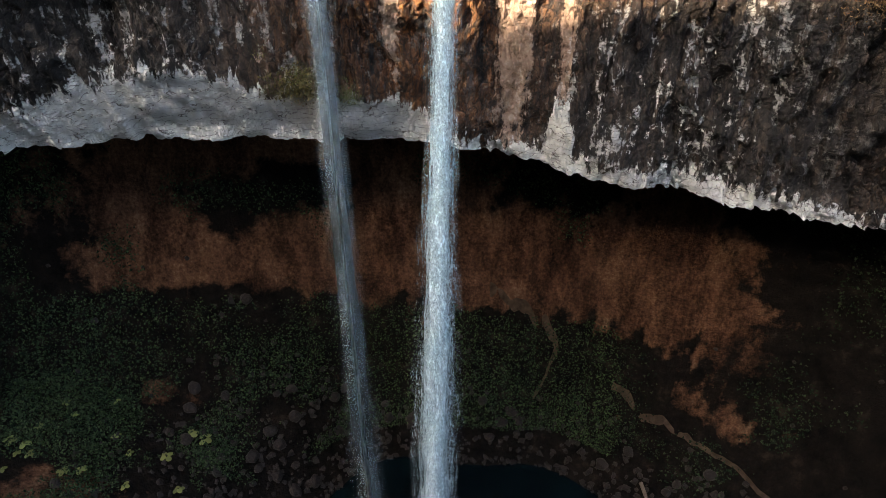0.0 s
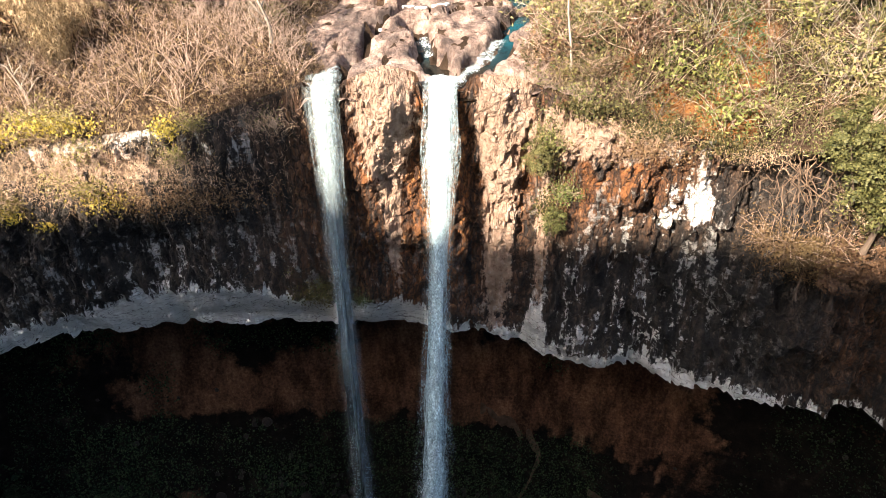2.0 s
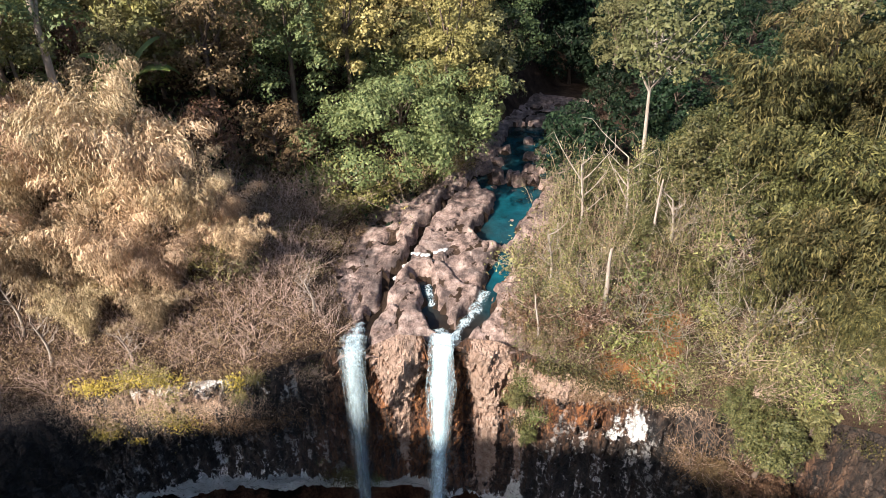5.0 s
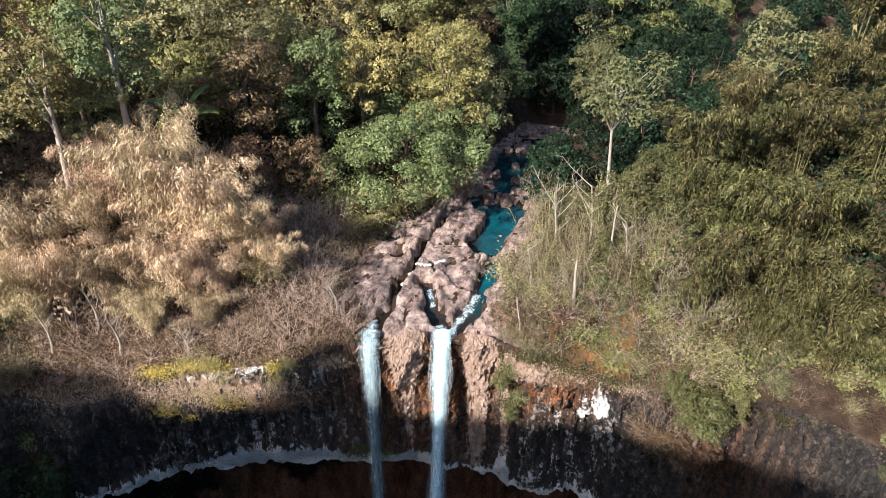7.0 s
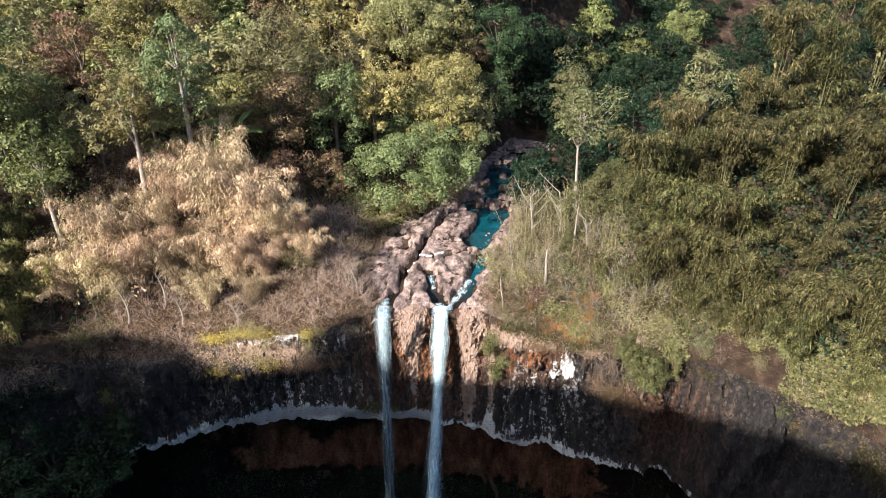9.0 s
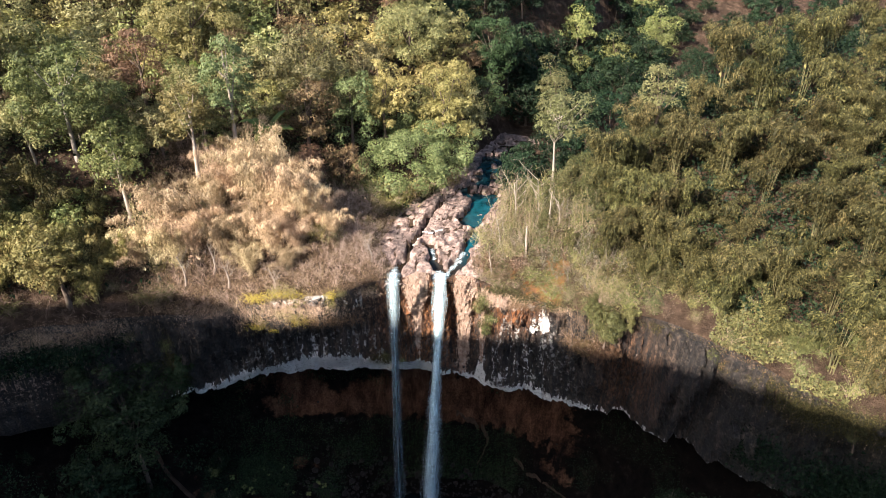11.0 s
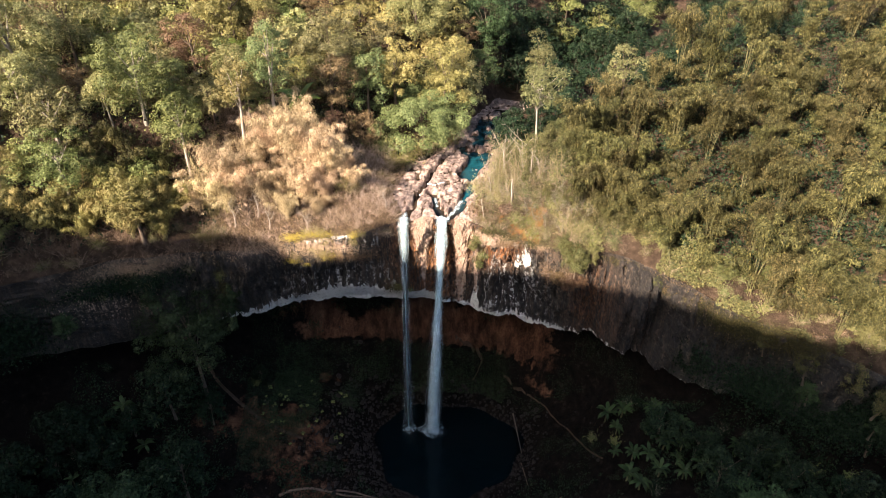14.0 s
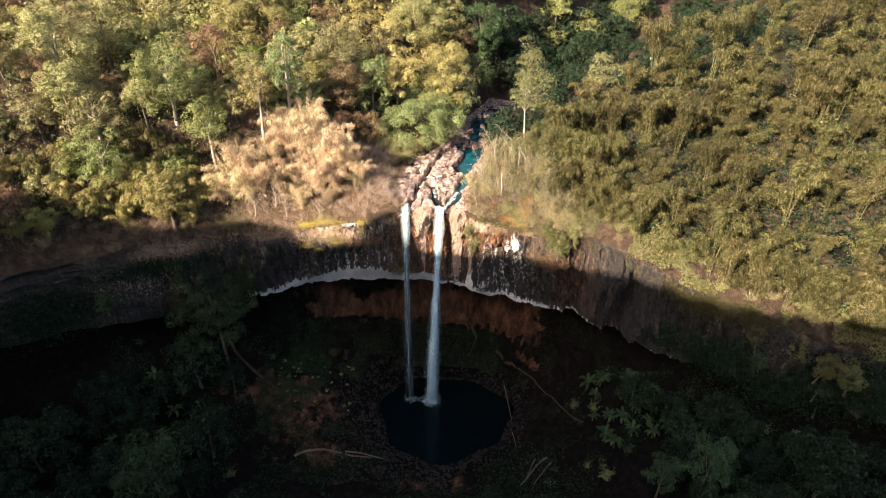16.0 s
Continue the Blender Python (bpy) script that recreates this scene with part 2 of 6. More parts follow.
class Soup:
    """Gathers vertices and faces of one mesh; faces are triangles or quads turned into triangles."""

    def __init__(self):
        self.v, self.f, self.n = [], [], 0

    def add(self, verts, faces):
        verts, faces = np.asarray(verts, float).reshape(-1, 3), np.asarray(faces, int)
        if faces.shape[1] == 4:
            faces = np.concatenate([faces[:, [0, 1, 2]], faces[:, [0, 2, 3]]])
        self.v.append(verts)
        self.f.append(faces + self.n)
        self.n += len(verts)

    def tube(self, line, radii, sides=6):
        line, radii = np.asarray(line, float), np.asarray(radii, float)
        way = np.gradient(line, axis=0)
        way /= np.linalg.norm(way, axis=1)[:, None] + 1e-9
        ref = np.where(np.abs(way[:, 2:3]) > 0.9, np.array([[1.0, 0, 0]]), np.array([[0, 0, 1.0]]))
        a = np.cross(way, ref)
        a /= np.linalg.norm(a, axis=1)[:, None] + 1e-9
        b = np.cross(way, a)
        ang = np.linspace(0, 2 * np.pi, sides, endpoint=False)
        ring = line[:, None] + radii[:, None, None] * (np.cos(ang)[None, :, None] * a[:, None] + np.sin(ang)[None, :, None] * b[:, None])
        n = len(line)
        i = np.arange(n * sides).reshape(n, sides)
        j = np.roll(i, -1, axis=1)
        self.add(ring.reshape(-1, 3), np.stack([i[:-1], j[:-1], j[1:], i[1:]], -1).reshape(-1, 4))

    def leaves(self, at, normal, size, r, slim=0.5, way=None):
        """Pointed leaves or leaf tufts at the points given, lying across their normals."""
        at, normal = np.asarray(at, float), np.asarray(normal, float)
        n = len(at)
        normal = normal / (np.linalg.norm(normal, axis=1)[:, None] + 1e-9)
        t = r.normal(size=(n, 3)) if way is None else np.asarray(way, float)
        t = t - normal * np.sum(t * normal, 1)[:, None]
        t /= np.linalg.norm(t, axis=1)[:, None] + 1e-9
        b = np.cross(normal, t)
        size = np.broadcast_to(np.asarray(size, float), (n,))[:, None]
        foot = at - t * size * 0.5
        q = np.stack([foot + b * size * slim * 0.5, foot - b * size * slim * 0.5, at + t * size * 0.5 - normal * size * 0.12], 1)
        self.add(q.reshape(-1, 3), np.arange(n * 3).reshape(n, 3))

    def mesh(self, name, mat, smooth=False):
        return mesh_of(name, np.concatenate(self.v), np.concatenate(self.f), mat, smooth)

# ---- materials ----


class Mat:
    def __init__(self, name):
        self.m = bpy.data.materials.new(name)
        self.m.use_nodes = True
        self.t = self.m.node_tree
        self.p = self.t.nodes["Principled BSDF"]
        self.out = self.t.nodes["Material Output"]

    def n(self, kind, **kw):
        node = self.t.nodes.new("ShaderNode" + kind)
        for k, v in kw.items():
            node.inputs[k.replace("_", " ")].default_value = v
        return node

    def link(self, a, b):
        self.t.links.new(a, b)
        return self

    def coord(self, scale=(1, 1, 1), of="Object"):
        c, m = self.n("TexCoord"), self.n("Mapping")
        m.inputs["Scale"].default_value = scale
        self.link(c.outputs[of], m.inputs["Vector"])
        return m.outputs["Vector"]

    def noise(self, scale, detail=4.0, vec=None, rough=0.6):
        n = self.n("TexNoise", Scale=scale, Detail=detail, Roughness=rough)
        if vec is not None:
            self.link(vec, n.inputs["Vector"])
        return n.outputs["Fac"]

    def attr(self, name):
        a = self.n("Attribute")
        a.attribute_name = name
        return a.outputs["Fac"]

    def ramp(self, fac, stops):
        r = self.n("ValToRGB")
        e = r.color_ramp.elements
        while len(e) < len(stops):
            e.new(0.5)
        for el, (pos, col) in zip(e, stops):
            el.position = pos
            el.color = (*col, 1) if len(col) == 3 else col
        self.link(fac, r.inputs["Fac"])
        return r.outputs["Color"]

    def mask(self, fac, a, b):
        r = self.n("MapRange")
        r.inputs["From Min"].default_value, r.inputs["From Max"].default_value = a, b
        self.link(fac, r.inputs["Value"])
        return r.outputs["Result"]

    def math(self, op, a, b):
        m = self.n("Math")
        m.operation = op
        for i, v in enumerate((a, b)):
            if isinstance(v, (int, float)):
                m.inputs[i].default_value = v
            else:
                self.link(v, m.inputs[i])
        return m.outputs[0]

    def mix(self, fac, a, b, mode="MIX"):
        m = self.n("Mix")
        m.data_type, m.blend_type = "RGBA", mode
        for sock, v in ((m.inputs["Factor"], fac), (m.inputs["A"], a), (m.inputs["B"], b)) if False else ((m.inputs[0], fac), (m.inputs[6], a), (m.inputs[7], b)):
            if isinstance(v, (int, float)):
                sock.default_value = v
            elif isinstance(v, tuple):
                sock.default_value = (*v, 1)
            else:
                self.link(v, sock)
        return m.outputs[2]

    def colour(self, c):
        if isinstance(c, tuple):
            self.p.inputs["Base Color"].default_value = (*c, 1)
        else:
            self.link(c, self.p.inputs["Base Color"])

    def bump(self, height, strength=0.5, distance=0.1):
        b = self.n("Bump", Strength=strength, Distance=distance)
        self.link(height, b.inputs["Height"])
        self.link(b.outputs["Normal"], self.p.inputs["Normal"])

    def set(self, **kw):
        for k, v in kw.items():
            self.p.inputs[k.replace("_", " ")].default_value = v
        return self


def leaf_material(name, stops, through=0.2, rough=0.55, gloss=0.25):
    """Leaves: a colour of their own each, and a shift of tone from plant to plant; some light passes through."""
    k = Mat(name)
    geo, info = k.n("NewGeometry"), k.n("ObjectInfo")
    col = k.ramp(geo.outputs["Random Per Island"], stops)
    hsv = k.n("HueSaturation", Saturation=1.0)
    k.link(col, hsv.inputs["Color"])
    k.link(k.mask(info.outputs["Random"], -0.1, 1.1), hsv.inputs["Value"])
    hsv.inputs["Value"].default_value = 1
    val = k.n("MapRange")
    val.inputs["To Min"].default_value, val.inputs["To Max"].default_value = 0.65, 1.25
    k.link(info.outputs["Random"], val.inputs["Value"])
    k.link(val.outputs["Result"], hsv.inputs["Value"])
    hue = k.n("MapRange")
    hue.inputs["To Min"].default_value, hue.inputs["To Max"].default_value = 0.48, 0.515
    far = k.math("FRACT", k.math("MULTIPLY", info.outputs["Random"], 7.31), 0.0)
    k.link(far, hue.inputs["Value"])
    k.link(hue.outputs["Result"], hsv.inputs["Hue"])
    c = hsv.outputs["Color"]
    k.colour(c)
    k.set(Roughness=rough)
    k.p.inputs["Specular IOR Level"].default_value = gloss
    tr, mx = k.n("BsdfTranslucent"), k.n("MixShader", Fac=through)
    k.link(c, tr.inputs["Color"])
    k.link(k.p.outputs[0], mx.inputs[1]).link(tr.outputs[0], mx.inputs[2]).link(mx.outputs[0], k.out.inputs["Surface"])
    return k.m


def bark_material(name, a, b, scale=3.0):
    k = Mat(name)
    v = k.coord((1, 1, 0.25))
    k.colour(k.ramp(k.noise(scale, 6, v), [(0.3, a), (0.7, b)]))
    k.bump(k.noise(scale * 4, 5, v), 0.6, 0.05)
    k.set(Roughness=0.85)
    return k.m


LEAF_GREEN = leaf_material("green_leaves", [(0, (0.07, 0.09, 0.03)), (0.6, (0.165, 0.182, 0.056)), (1, (0.25, 0.26, 0.088))], 0.18)
LEAF_MID = leaf_material("mid_green_leaves", [(0, (0.055, 0.08, 0.03)), (0.6, (0.11, 0.14, 0.05)), (1, (0.17, 0.195, 0.075))], 0.15)
LEAF_OLIVE = leaf_material("olive_leaves", [(0, (0.1, 0.1, 0.04)), (0.6, (0.205, 0.195, 0.075)), (1, (0.31, 0.28, 0.115))], 0.18)
LEAF_GOLD = leaf_material("yellow_leaves", [(0, (0.16, 0.145, 0.048)), (0.6, (0.27, 0.24, 0.078)), (1, (0.38, 0.33, 0.12))], 0.18)
LEAF_STRAW = leaf_material("straw_leaves", [(0, (0.28, 0.2, 0.115)), (0.6, (0.5, 0.385, 0.22)), (1, (0.7, 0.57, 0.36))], 0.25)
LEAF_RUST = leaf_material("russet_leaves", [(0, (0.12, 0.075, 0.042)), (0.6, (0.19, 0.122, 0.064)), (1, (0.27, 0.18, 0.095))], 0.25)
# two leaf greens with the shade of hollow, valley and undergrowth put into the colour
LEAF_DEEP_SHADE = leaf_material("shade_darkened_leaves", [(0, (0.006, 0.013, 0.007)), (0.6, (0.014, 0.028, 0.012)), (1, (0.045, 0.066, 0.032))], 0.1, gloss=0.1)
LEAF_SHADE = leaf_material("shade_toned_leaves", [(0, (0.02, 0.036, 0.014)), (0.6, (0.04, 0.065, 0.024)), (1, (0.08, 0.11, 0.045))], 0.15, gloss=0.15)
LEAF_HAY = leaf_material("hay", [(0, (0.26, 0.185, 0.115)), (0.5, (0.52, 0.385, 0.245)), (1, (0.74, 0.59, 0.41))], 0.25)
LEAF_BAMBOO = leaf_material("bamboo_leaves", [(0, (0.024, 0.027, 0.011)), (0.6, (0.075, 0.07, 0.026)), (1, (0.175, 0.15, 0.055))], 0.08, gloss=0.12)
LEAF_PALE = leaf_material("pale_leaves", [(0, (0.11, 0.112, 0.045)), (0.6, (0.18, 0.178, 0.073)), (1, (0.25, 0.24, 0.1))], 0.3)
LEAF_IVY = leaf_material("ivy_leaves", [(0, (0.045, 0.052, 0.018)), (0.6, (0.1, 0.1, 0.034)), (1, (0.18, 0.165, 0.06))], 0.12)
LEAF_YELLOW = leaf_material("yellow_creeper_leaves", [(0, (0.22, 0.16, 0.03)), (0.6, (0.4, 0.3, 0.05)), (1, (0.55, 0.43, 0.1))], 0.15)
LEAF_STALK = leaf_material("brown_stalks", [(0, (0.07, 0.045, 0.028)), (0.6, (0.16, 0.11, 0.07)), (1, (0.34, 0.25, 0.16))], 0.1)
LEAF_BANANA = leaf_material("banana_leaves", [(0, (0.07, 0.12, 0.025)), (0.7, (0.14, 0.19, 0.045)), (1, (0.3, 0.27, 0.09))], 0.35, 0.4)
BARK_BROWN = bark_material("brown_bark", (0.06, 0.04, 0.03), (0.16, 0.12, 0.085))
BARK_PALE = bark_material("pale_bark", (0.2, 0.165, 0.125), (0.42, 0.36, 0.3))
BARK_ROOT = bark_material("root_bark", (0.07, 0.045, 0.03), (0.22, 0.15, 0.1), 6)
CANE = bark_material("bamboo_cane", (0.06, 0.06, 0.022), (0.16, 0.14, 0.06))
DRY_CANE = bark_material("dry_cane", (0.17, 0.12, 0.075), (0.4, 0.31, 0.2))
BROWN_TWIG = bark_material("brown_twigs", (0.08, 0.052, 0.036), (0.26, 0.18, 0.125), 8)
TWIG = bark_material("dry_twigs", (0.32, 0.22, 0.165), (0.58, 0.44, 0.35), 8)


def rock_material():
    k = Mat("cliff_rock")
    v = k.coord()
    streak = k.coord((0.9, 0.9, 0.07))
    fine = k.noise(2.2, 10, v, 0.68)
    drip = k.noise(1.6, 8, streak, 0.65)
    thin = k.noise(5.0, 6, streak, 0.6)
    # joints: leaning blocks, each a shade of its own
    lean = k.coord((1, 1, 0.42))
    k_map = lean.node
    k_map.inputs["Rotation"].default_value = (0, radians(-18), 0)
    warp = k.n("VectorMath")
    nz = k.n("TexNoise", Scale=1.1, Detail=5.0)
    k.link(v, nz.inputs["Vector"])
    k.link(lean, warp.inputs[0]).link(nz.outputs["Color"], warp.inputs[1])
    cell, edge = k.n("TexVoronoi", Scale=2.1), k.n("TexVoronoi", Scale=2.1)
    edge.feature = "DISTANCE_TO_EDGE"
    k.link(warp.outputs[0], cell.inputs["Vector"]).link(warp.outputs[0], edge.inputs["Vector"])
    chip, joint = k.n("TexVoronoi", Scale=5.5), k.mask(edge.outputs["Distance"], 0.0, 0.07)
    k.link(warp.outputs[0], chip.inputs["Vector"])
    tone = k.math("MULTIPLY", k.math("ADD", k.math("MULTIPLY", cell.outputs["Color"], 0.9), k.math("MULTIPLY", chip.outputs["Color"], 0.9)), k.math("ADD", k.math("MULTIPLY", joint, 0.75), 0.25))
    base = k.ramp(drip, [(0.34, (0.009, 0.009, 0.01)), (0.48, (0.03, 0.024, 0.019)), (0.6, (0.07, 0.052, 0.038)), (0.76, (0.15, 0.108, 0.078))])
    base = k.mix(k.mask(fine, 0.56, 0.7), base, (0.15, 0.12, 0.095))
    rust = k.ramp(thin, [(0.3, (0.035, 0.016, 0.01)), (0.5, (0.2, 0.075, 0.022)), (0.7, (0.36, 0.16, 0.05)), (0.85, (0.42, 0.26, 0.13))])
    base = k.mix(k.math("MULTIPLY", k.attr("rust"), k.mask(drip, 0.36, 0.52)), base, rust)
    base = k.mix(1.0, base, tone, "MULTIPLY")
    tan = k.ramp(fine, [(0.28, (0.1, 0.055, 0.035)), (0.42, (0.38, 0.25, 0.175)), (0.8, (0.56, 0.42, 0.33))])
    base = k.mix(k.mask(k.math("ADD", k.attr("tan"), k.math("MULTIPLY", k.math("SUBTRACT", k.math("ADD", k.math("MULTIPLY", thin, 0.5), k.math("MULTIPLY", fine, 0.5)), 0.5), 1.7)), 0.42, 0.55), base, tan)
    # chalk: pale, split by long level cracks, with dark drips over its top
    chalk = k.ramp(k.noise(3.5, 10, k.coord((0.6, 0.6, 1.6)), 0.72), [(0.26, (0.5, 0.46, 0.38)), (0.38, (0.85, 0.83, 0.76)), (0.55, (0.94, 0.93, 0.89))])
    crack = k.n("TexVoronoi", Scale=1.5)
    crack.feature = "DISTANCE_TO_EDGE"
    w2 = k.n("VectorMath")
    k.link(k.coord((0.4, 0.4, 2.0)), w2.inputs[0]).link(nz.outputs["Color"], w2.inputs[1])
    k.link(w2.outputs[0], crack.inputs["Vector"])
    chalk = k.mix(k.math("MULTIPLY", k.math("SUBTRACT", 1.0, k.mask(crack.outputs["Distance"], 0.004, 0.035)), k.mask(fine, 0.38, 0.55)), chalk, (0.12, 0.095, 0.07))
    ragged = k.math("ADD", k.math("MULTIPLY", k.math("SUBTRACT", k.noise(1.1, 8, k.coord((1, 1, 0.5)), 0.65), 0.5), 3.0), k.math("MULTIPLY", k.math("SUBTRACT", k.noise(3.0, 6, k.coord((1, 1, 0.16)), 0.68), 0.5), 3.4))
    base = k.mix(k.mask(k.math("ADD", k.attr("chalk"), ragged), -0.12, 0.12), base, chalk)
    speck = k.math("ADD", k.math("MULTIPLY", fine, 0.4), k.math("MULTIPLY", k.noise(1.3, 9, k.coord((1, 1, 0.17)), 0.7), 0.6))
    base = k.mix(k.math("MULTIPLY", k.attr("spot"), k.mask(speck, 0.53, 0.57)), base, chalk)
    k.colour(base)
    rr = k.n("MapRange")
    rr.inputs["To Min"].default_value, rr.inputs["To Max"].default_value = 0.5, 0.9
    k.link(drip, rr.inputs["Value"])
    k.link(rr.outputs["Result"], k.p.inputs["Roughness"])
    k.bump(k.math("ADD", k.math("ADD", k.noise(6, 10, v, 0.7), k.math("MULTIPLY", k.noise(9, 6, streak), 0.5)), k.math("ADD", k.math("MULTIPLY", joint, 0.5), k.math("MULTIPLY", chip.outputs["Distance"], -0.5))), 1.0, 0.3)
    return k.m


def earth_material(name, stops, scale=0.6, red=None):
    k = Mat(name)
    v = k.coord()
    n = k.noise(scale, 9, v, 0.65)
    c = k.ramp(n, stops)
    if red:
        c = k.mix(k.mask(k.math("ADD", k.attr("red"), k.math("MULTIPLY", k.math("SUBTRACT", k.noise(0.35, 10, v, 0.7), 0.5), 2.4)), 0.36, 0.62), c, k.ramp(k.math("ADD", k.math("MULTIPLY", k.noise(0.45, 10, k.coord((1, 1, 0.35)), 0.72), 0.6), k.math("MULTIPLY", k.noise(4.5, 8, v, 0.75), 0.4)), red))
    k.colour(c)
    k.bump(k.noise(scale * 6, 8, v, 0.7), 1.0, 0.45)
    k.set(Roughness=0.95, Specular_IOR_Level=0.08)
    return k.m


ROCK = rock_material()
# soil set near black: the hollow's shade is part of its colour
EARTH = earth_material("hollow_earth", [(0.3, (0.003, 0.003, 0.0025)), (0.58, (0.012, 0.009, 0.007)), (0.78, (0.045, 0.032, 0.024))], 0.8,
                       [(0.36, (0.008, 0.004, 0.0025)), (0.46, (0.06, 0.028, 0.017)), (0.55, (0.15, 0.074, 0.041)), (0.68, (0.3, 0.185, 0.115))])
SOIL = earth_material("slope_soil", [(0.25, (0.02, 0.014, 0.01)), (0.5, (0.06, 0.04, 0.027)), (0.75, (0.15, 0.1, 0.068))], 0.7,
                      [(0.3, (0.09, 0.035, 0.014)), (0.5, (0.28, 0.12, 0.04)), (0.75, (0.45, 0.24, 0.11))])


def slab_material():
    k = Mat("river_rock")
    v = k.coord()
    n = k.noise(1.3, 10, v, 0.7)
    c = k.ramp(n, [(0.28, (0.03, 0.02, 0.018)), (0.4, (0.15, 0.1, 0.08)), (0.5, (0.38, 0.265, 0.215)), (0.64, (0.64, 0.5, 0.42))])
    crack = k.n("TexVoronoi", Scale=0.9)
    crack.feature = "DISTANCE_TO_EDGE"
    warp = k.n("VectorMath")
    k.link(v, warp.inputs[0])
    nz = k.n("TexNoise", Scale=0.7, Detail=8.0)
    k.link(v, nz.inputs["Vector"])
    k.link(nz.outputs["Color"], warp.inputs[1])
    k.link(warp.outputs[0], crack.inputs["Vector"])
    small = k.n("TexVoronoi", Scale=2.4)
    small.feature = "DISTANCE_TO_EDGE"
    k.link(warp.outputs[0], small.inputs["Vector"])
    line = k.math("MULTIPLY", k.mask(crack.outputs["Distance"], -0.03, 0.03), k.mask(small.outputs["Distance"], -0.2, 0.04))
    c = k.mix(line, (0.09, 0.064, 0.054), c)
    c = k.mix(k.mask(k.noise(0.5, 7, v), 0.46, 0.6), c, k.mix(0.7, c, (0.05, 0.038, 0.036)))
    info = k.n("ObjectInfo")
    c = k.mix(k.math("MULTIPLY", info.outputs["Random"], 0.2), c, (0.12, 0.09, 0.075))
    k.colour(c)
    k.bump(k.math("ADD", k.math("ADD", k.noise(5, 10, v, 0.75), k.math("MULTIPLY", k.noise(1.6, 8, k.coord((1, 0.4, 1)), 0.7), 1.5)), k.math("MULTIPLY", line, 0.4)), 1.0, 0.3)
    k.set(Roughness=0.7)
    return k.m


RIVER_ROCK = slab_material()


def water_material(name, deep, shallow, rough, scale, strength):
    k = Mat(name)
    v = k.coord()
    k.colour(k.ramp(k.noise(0.4, 4, v), [(0.35, deep), (0.7, shallow)]))
    k.bump(k.noise(scale, 5, v), strength, 0.08)
    k.set(Roughness=rough, IOR=1.33)
    return k.m


POOL = water_material("pool_water", (0.001, 0.003, 0.004), (0.002, 0.007, 0.009), 0.1, 2.5, 0.25)


def stream_material():
    """Shallow water: brown over rock, the sky's teal reflection painted into the deep pools."""
    k = Mat("stream_water")
    v = k.coord()
    c = k.mix(k.mask(k.noise(0.8, 5, v), 0.35, 0.65), (0.012, 0.009, 0.006), (0.03, 0.02, 0.013))
    k.colour(k.mix(k.attr("teal"), c, k.ramp(k.noise(0.6, 6, v), [(0.35, (0.004, 0.026, 0.034)), (0.65, (0.008, 0.075, 0.095))])))
    k.bump(k.noise(3.0, 5, v), 0.4, 0.08)
    k.set(Roughness=0.08, IOR=1.33)
    return k.m


STREAM = stream_material()


def fall_material(name, lo, hi, col=(0.78, 0.96, 1.0), most=1.0, scale=4.0, stretch=0.16, grain=0.0):
    """Falling water: long white threads with clear gaps, in parts broken into drops."""
    k = Mat(name)
    a = k.math("ADD", k.math("MULTIPLY", k.noise(scale, 7, k.coord((1, 1, stretch)), 0.68), 0.65), k.math("MULTIPLY", k.noise(1.1, 4, k.coord((1, 1, 0.3))), 0.35))
    a = k.math("ADD", a, k.attr("thick"))
    if grain:
        a = k.math("ADD", a, k.math("MULTIPLY", k.math("SUBTRACT", k.noise(11.0, 3, k.coord((1, 1, 0.45)), 0.8), 0.5), grain))
    alpha = k.math("MULTIPLY", k.mask(a, lo, hi), most)
    k.colour(col)
    k.set(Roughness=0.6)
    tr, mx, clear, cut = k.n("BsdfTranslucent"), k.n("MixShader", Fac=0.25), k.n("BsdfTransparent"), k.n("MixShader")
    tr.inputs["Color"].default_value = (*col, 1)
    k.link(k.p.outputs[0], mx.inputs[1]).link(tr.outputs[0], mx.inputs[2])
    k.link(alpha, cut.inputs[0]).link(clear.outputs[0], cut.inputs[1]).link(mx.outputs[0], cut.inputs[2])
    k.link(cut.outputs[0], k.out.inputs["Surface"])
    return k.m


FALL = fall_material("falling_water", 0.34, 0.72, stretch=0.2, grain=0.4)
SPRAY = fall_material("water_spray", 0.4, 0.82, most=0.7, scale=5.0, stretch=0.25, grain=0.8)
MIST = fall_material("water_mist", 0.4, 0.9, most=0.34, scale=6.0, stretch=0.16, grain=0.9)
FOAM = fall_material("foam", 0.5, 0.86, grain=0.7, scale=3.0)


def talus_material():
    k = Mat("talus_rock")
    v = k.coord()
    info = k.n("ObjectInfo")
    c = k.ramp(k.noise(1.6, 8, v, 0.65), [(0.25, (0.007, 0.006, 0.005)), (0.55, (0.03, 0.022, 0.018)), (0.8, (0.1, 0.073, 0.057))])
    k.colour(k.mix(k.math("MULTIPLY", info.outputs["Random"], 0.6), c, (0.02, 0.017, 0.015)))
    k.bump(k.noise(6, 8, v, 0.7), 0.7, 0.1)
    k.set(Roughness=0.75, Specular_IOR_Level=0.2)
    return k.m


EARTH_ROCK = talus_material()

PATH_SOIL = earth_material("path_soil", [(0.3, (0.045, 0.03, 0.02)), (0.7, (0.13, 0.086, 0.06))], 1.5)


def bag_material():
    k = Mat("woven_sack")
    v = k.coord()
    k.colour(k.ramp(k.noise(3, 6, v), [(0.3, (0.45, 0.43, 0.38)), (0.7, (0.75, 0.74, 0.7))]))
    k.bump(k.noise(60, 2, v), 0.3, 0.02)
    k.set(Roughness=0.8)
    return k.m


BAG = bag_material()

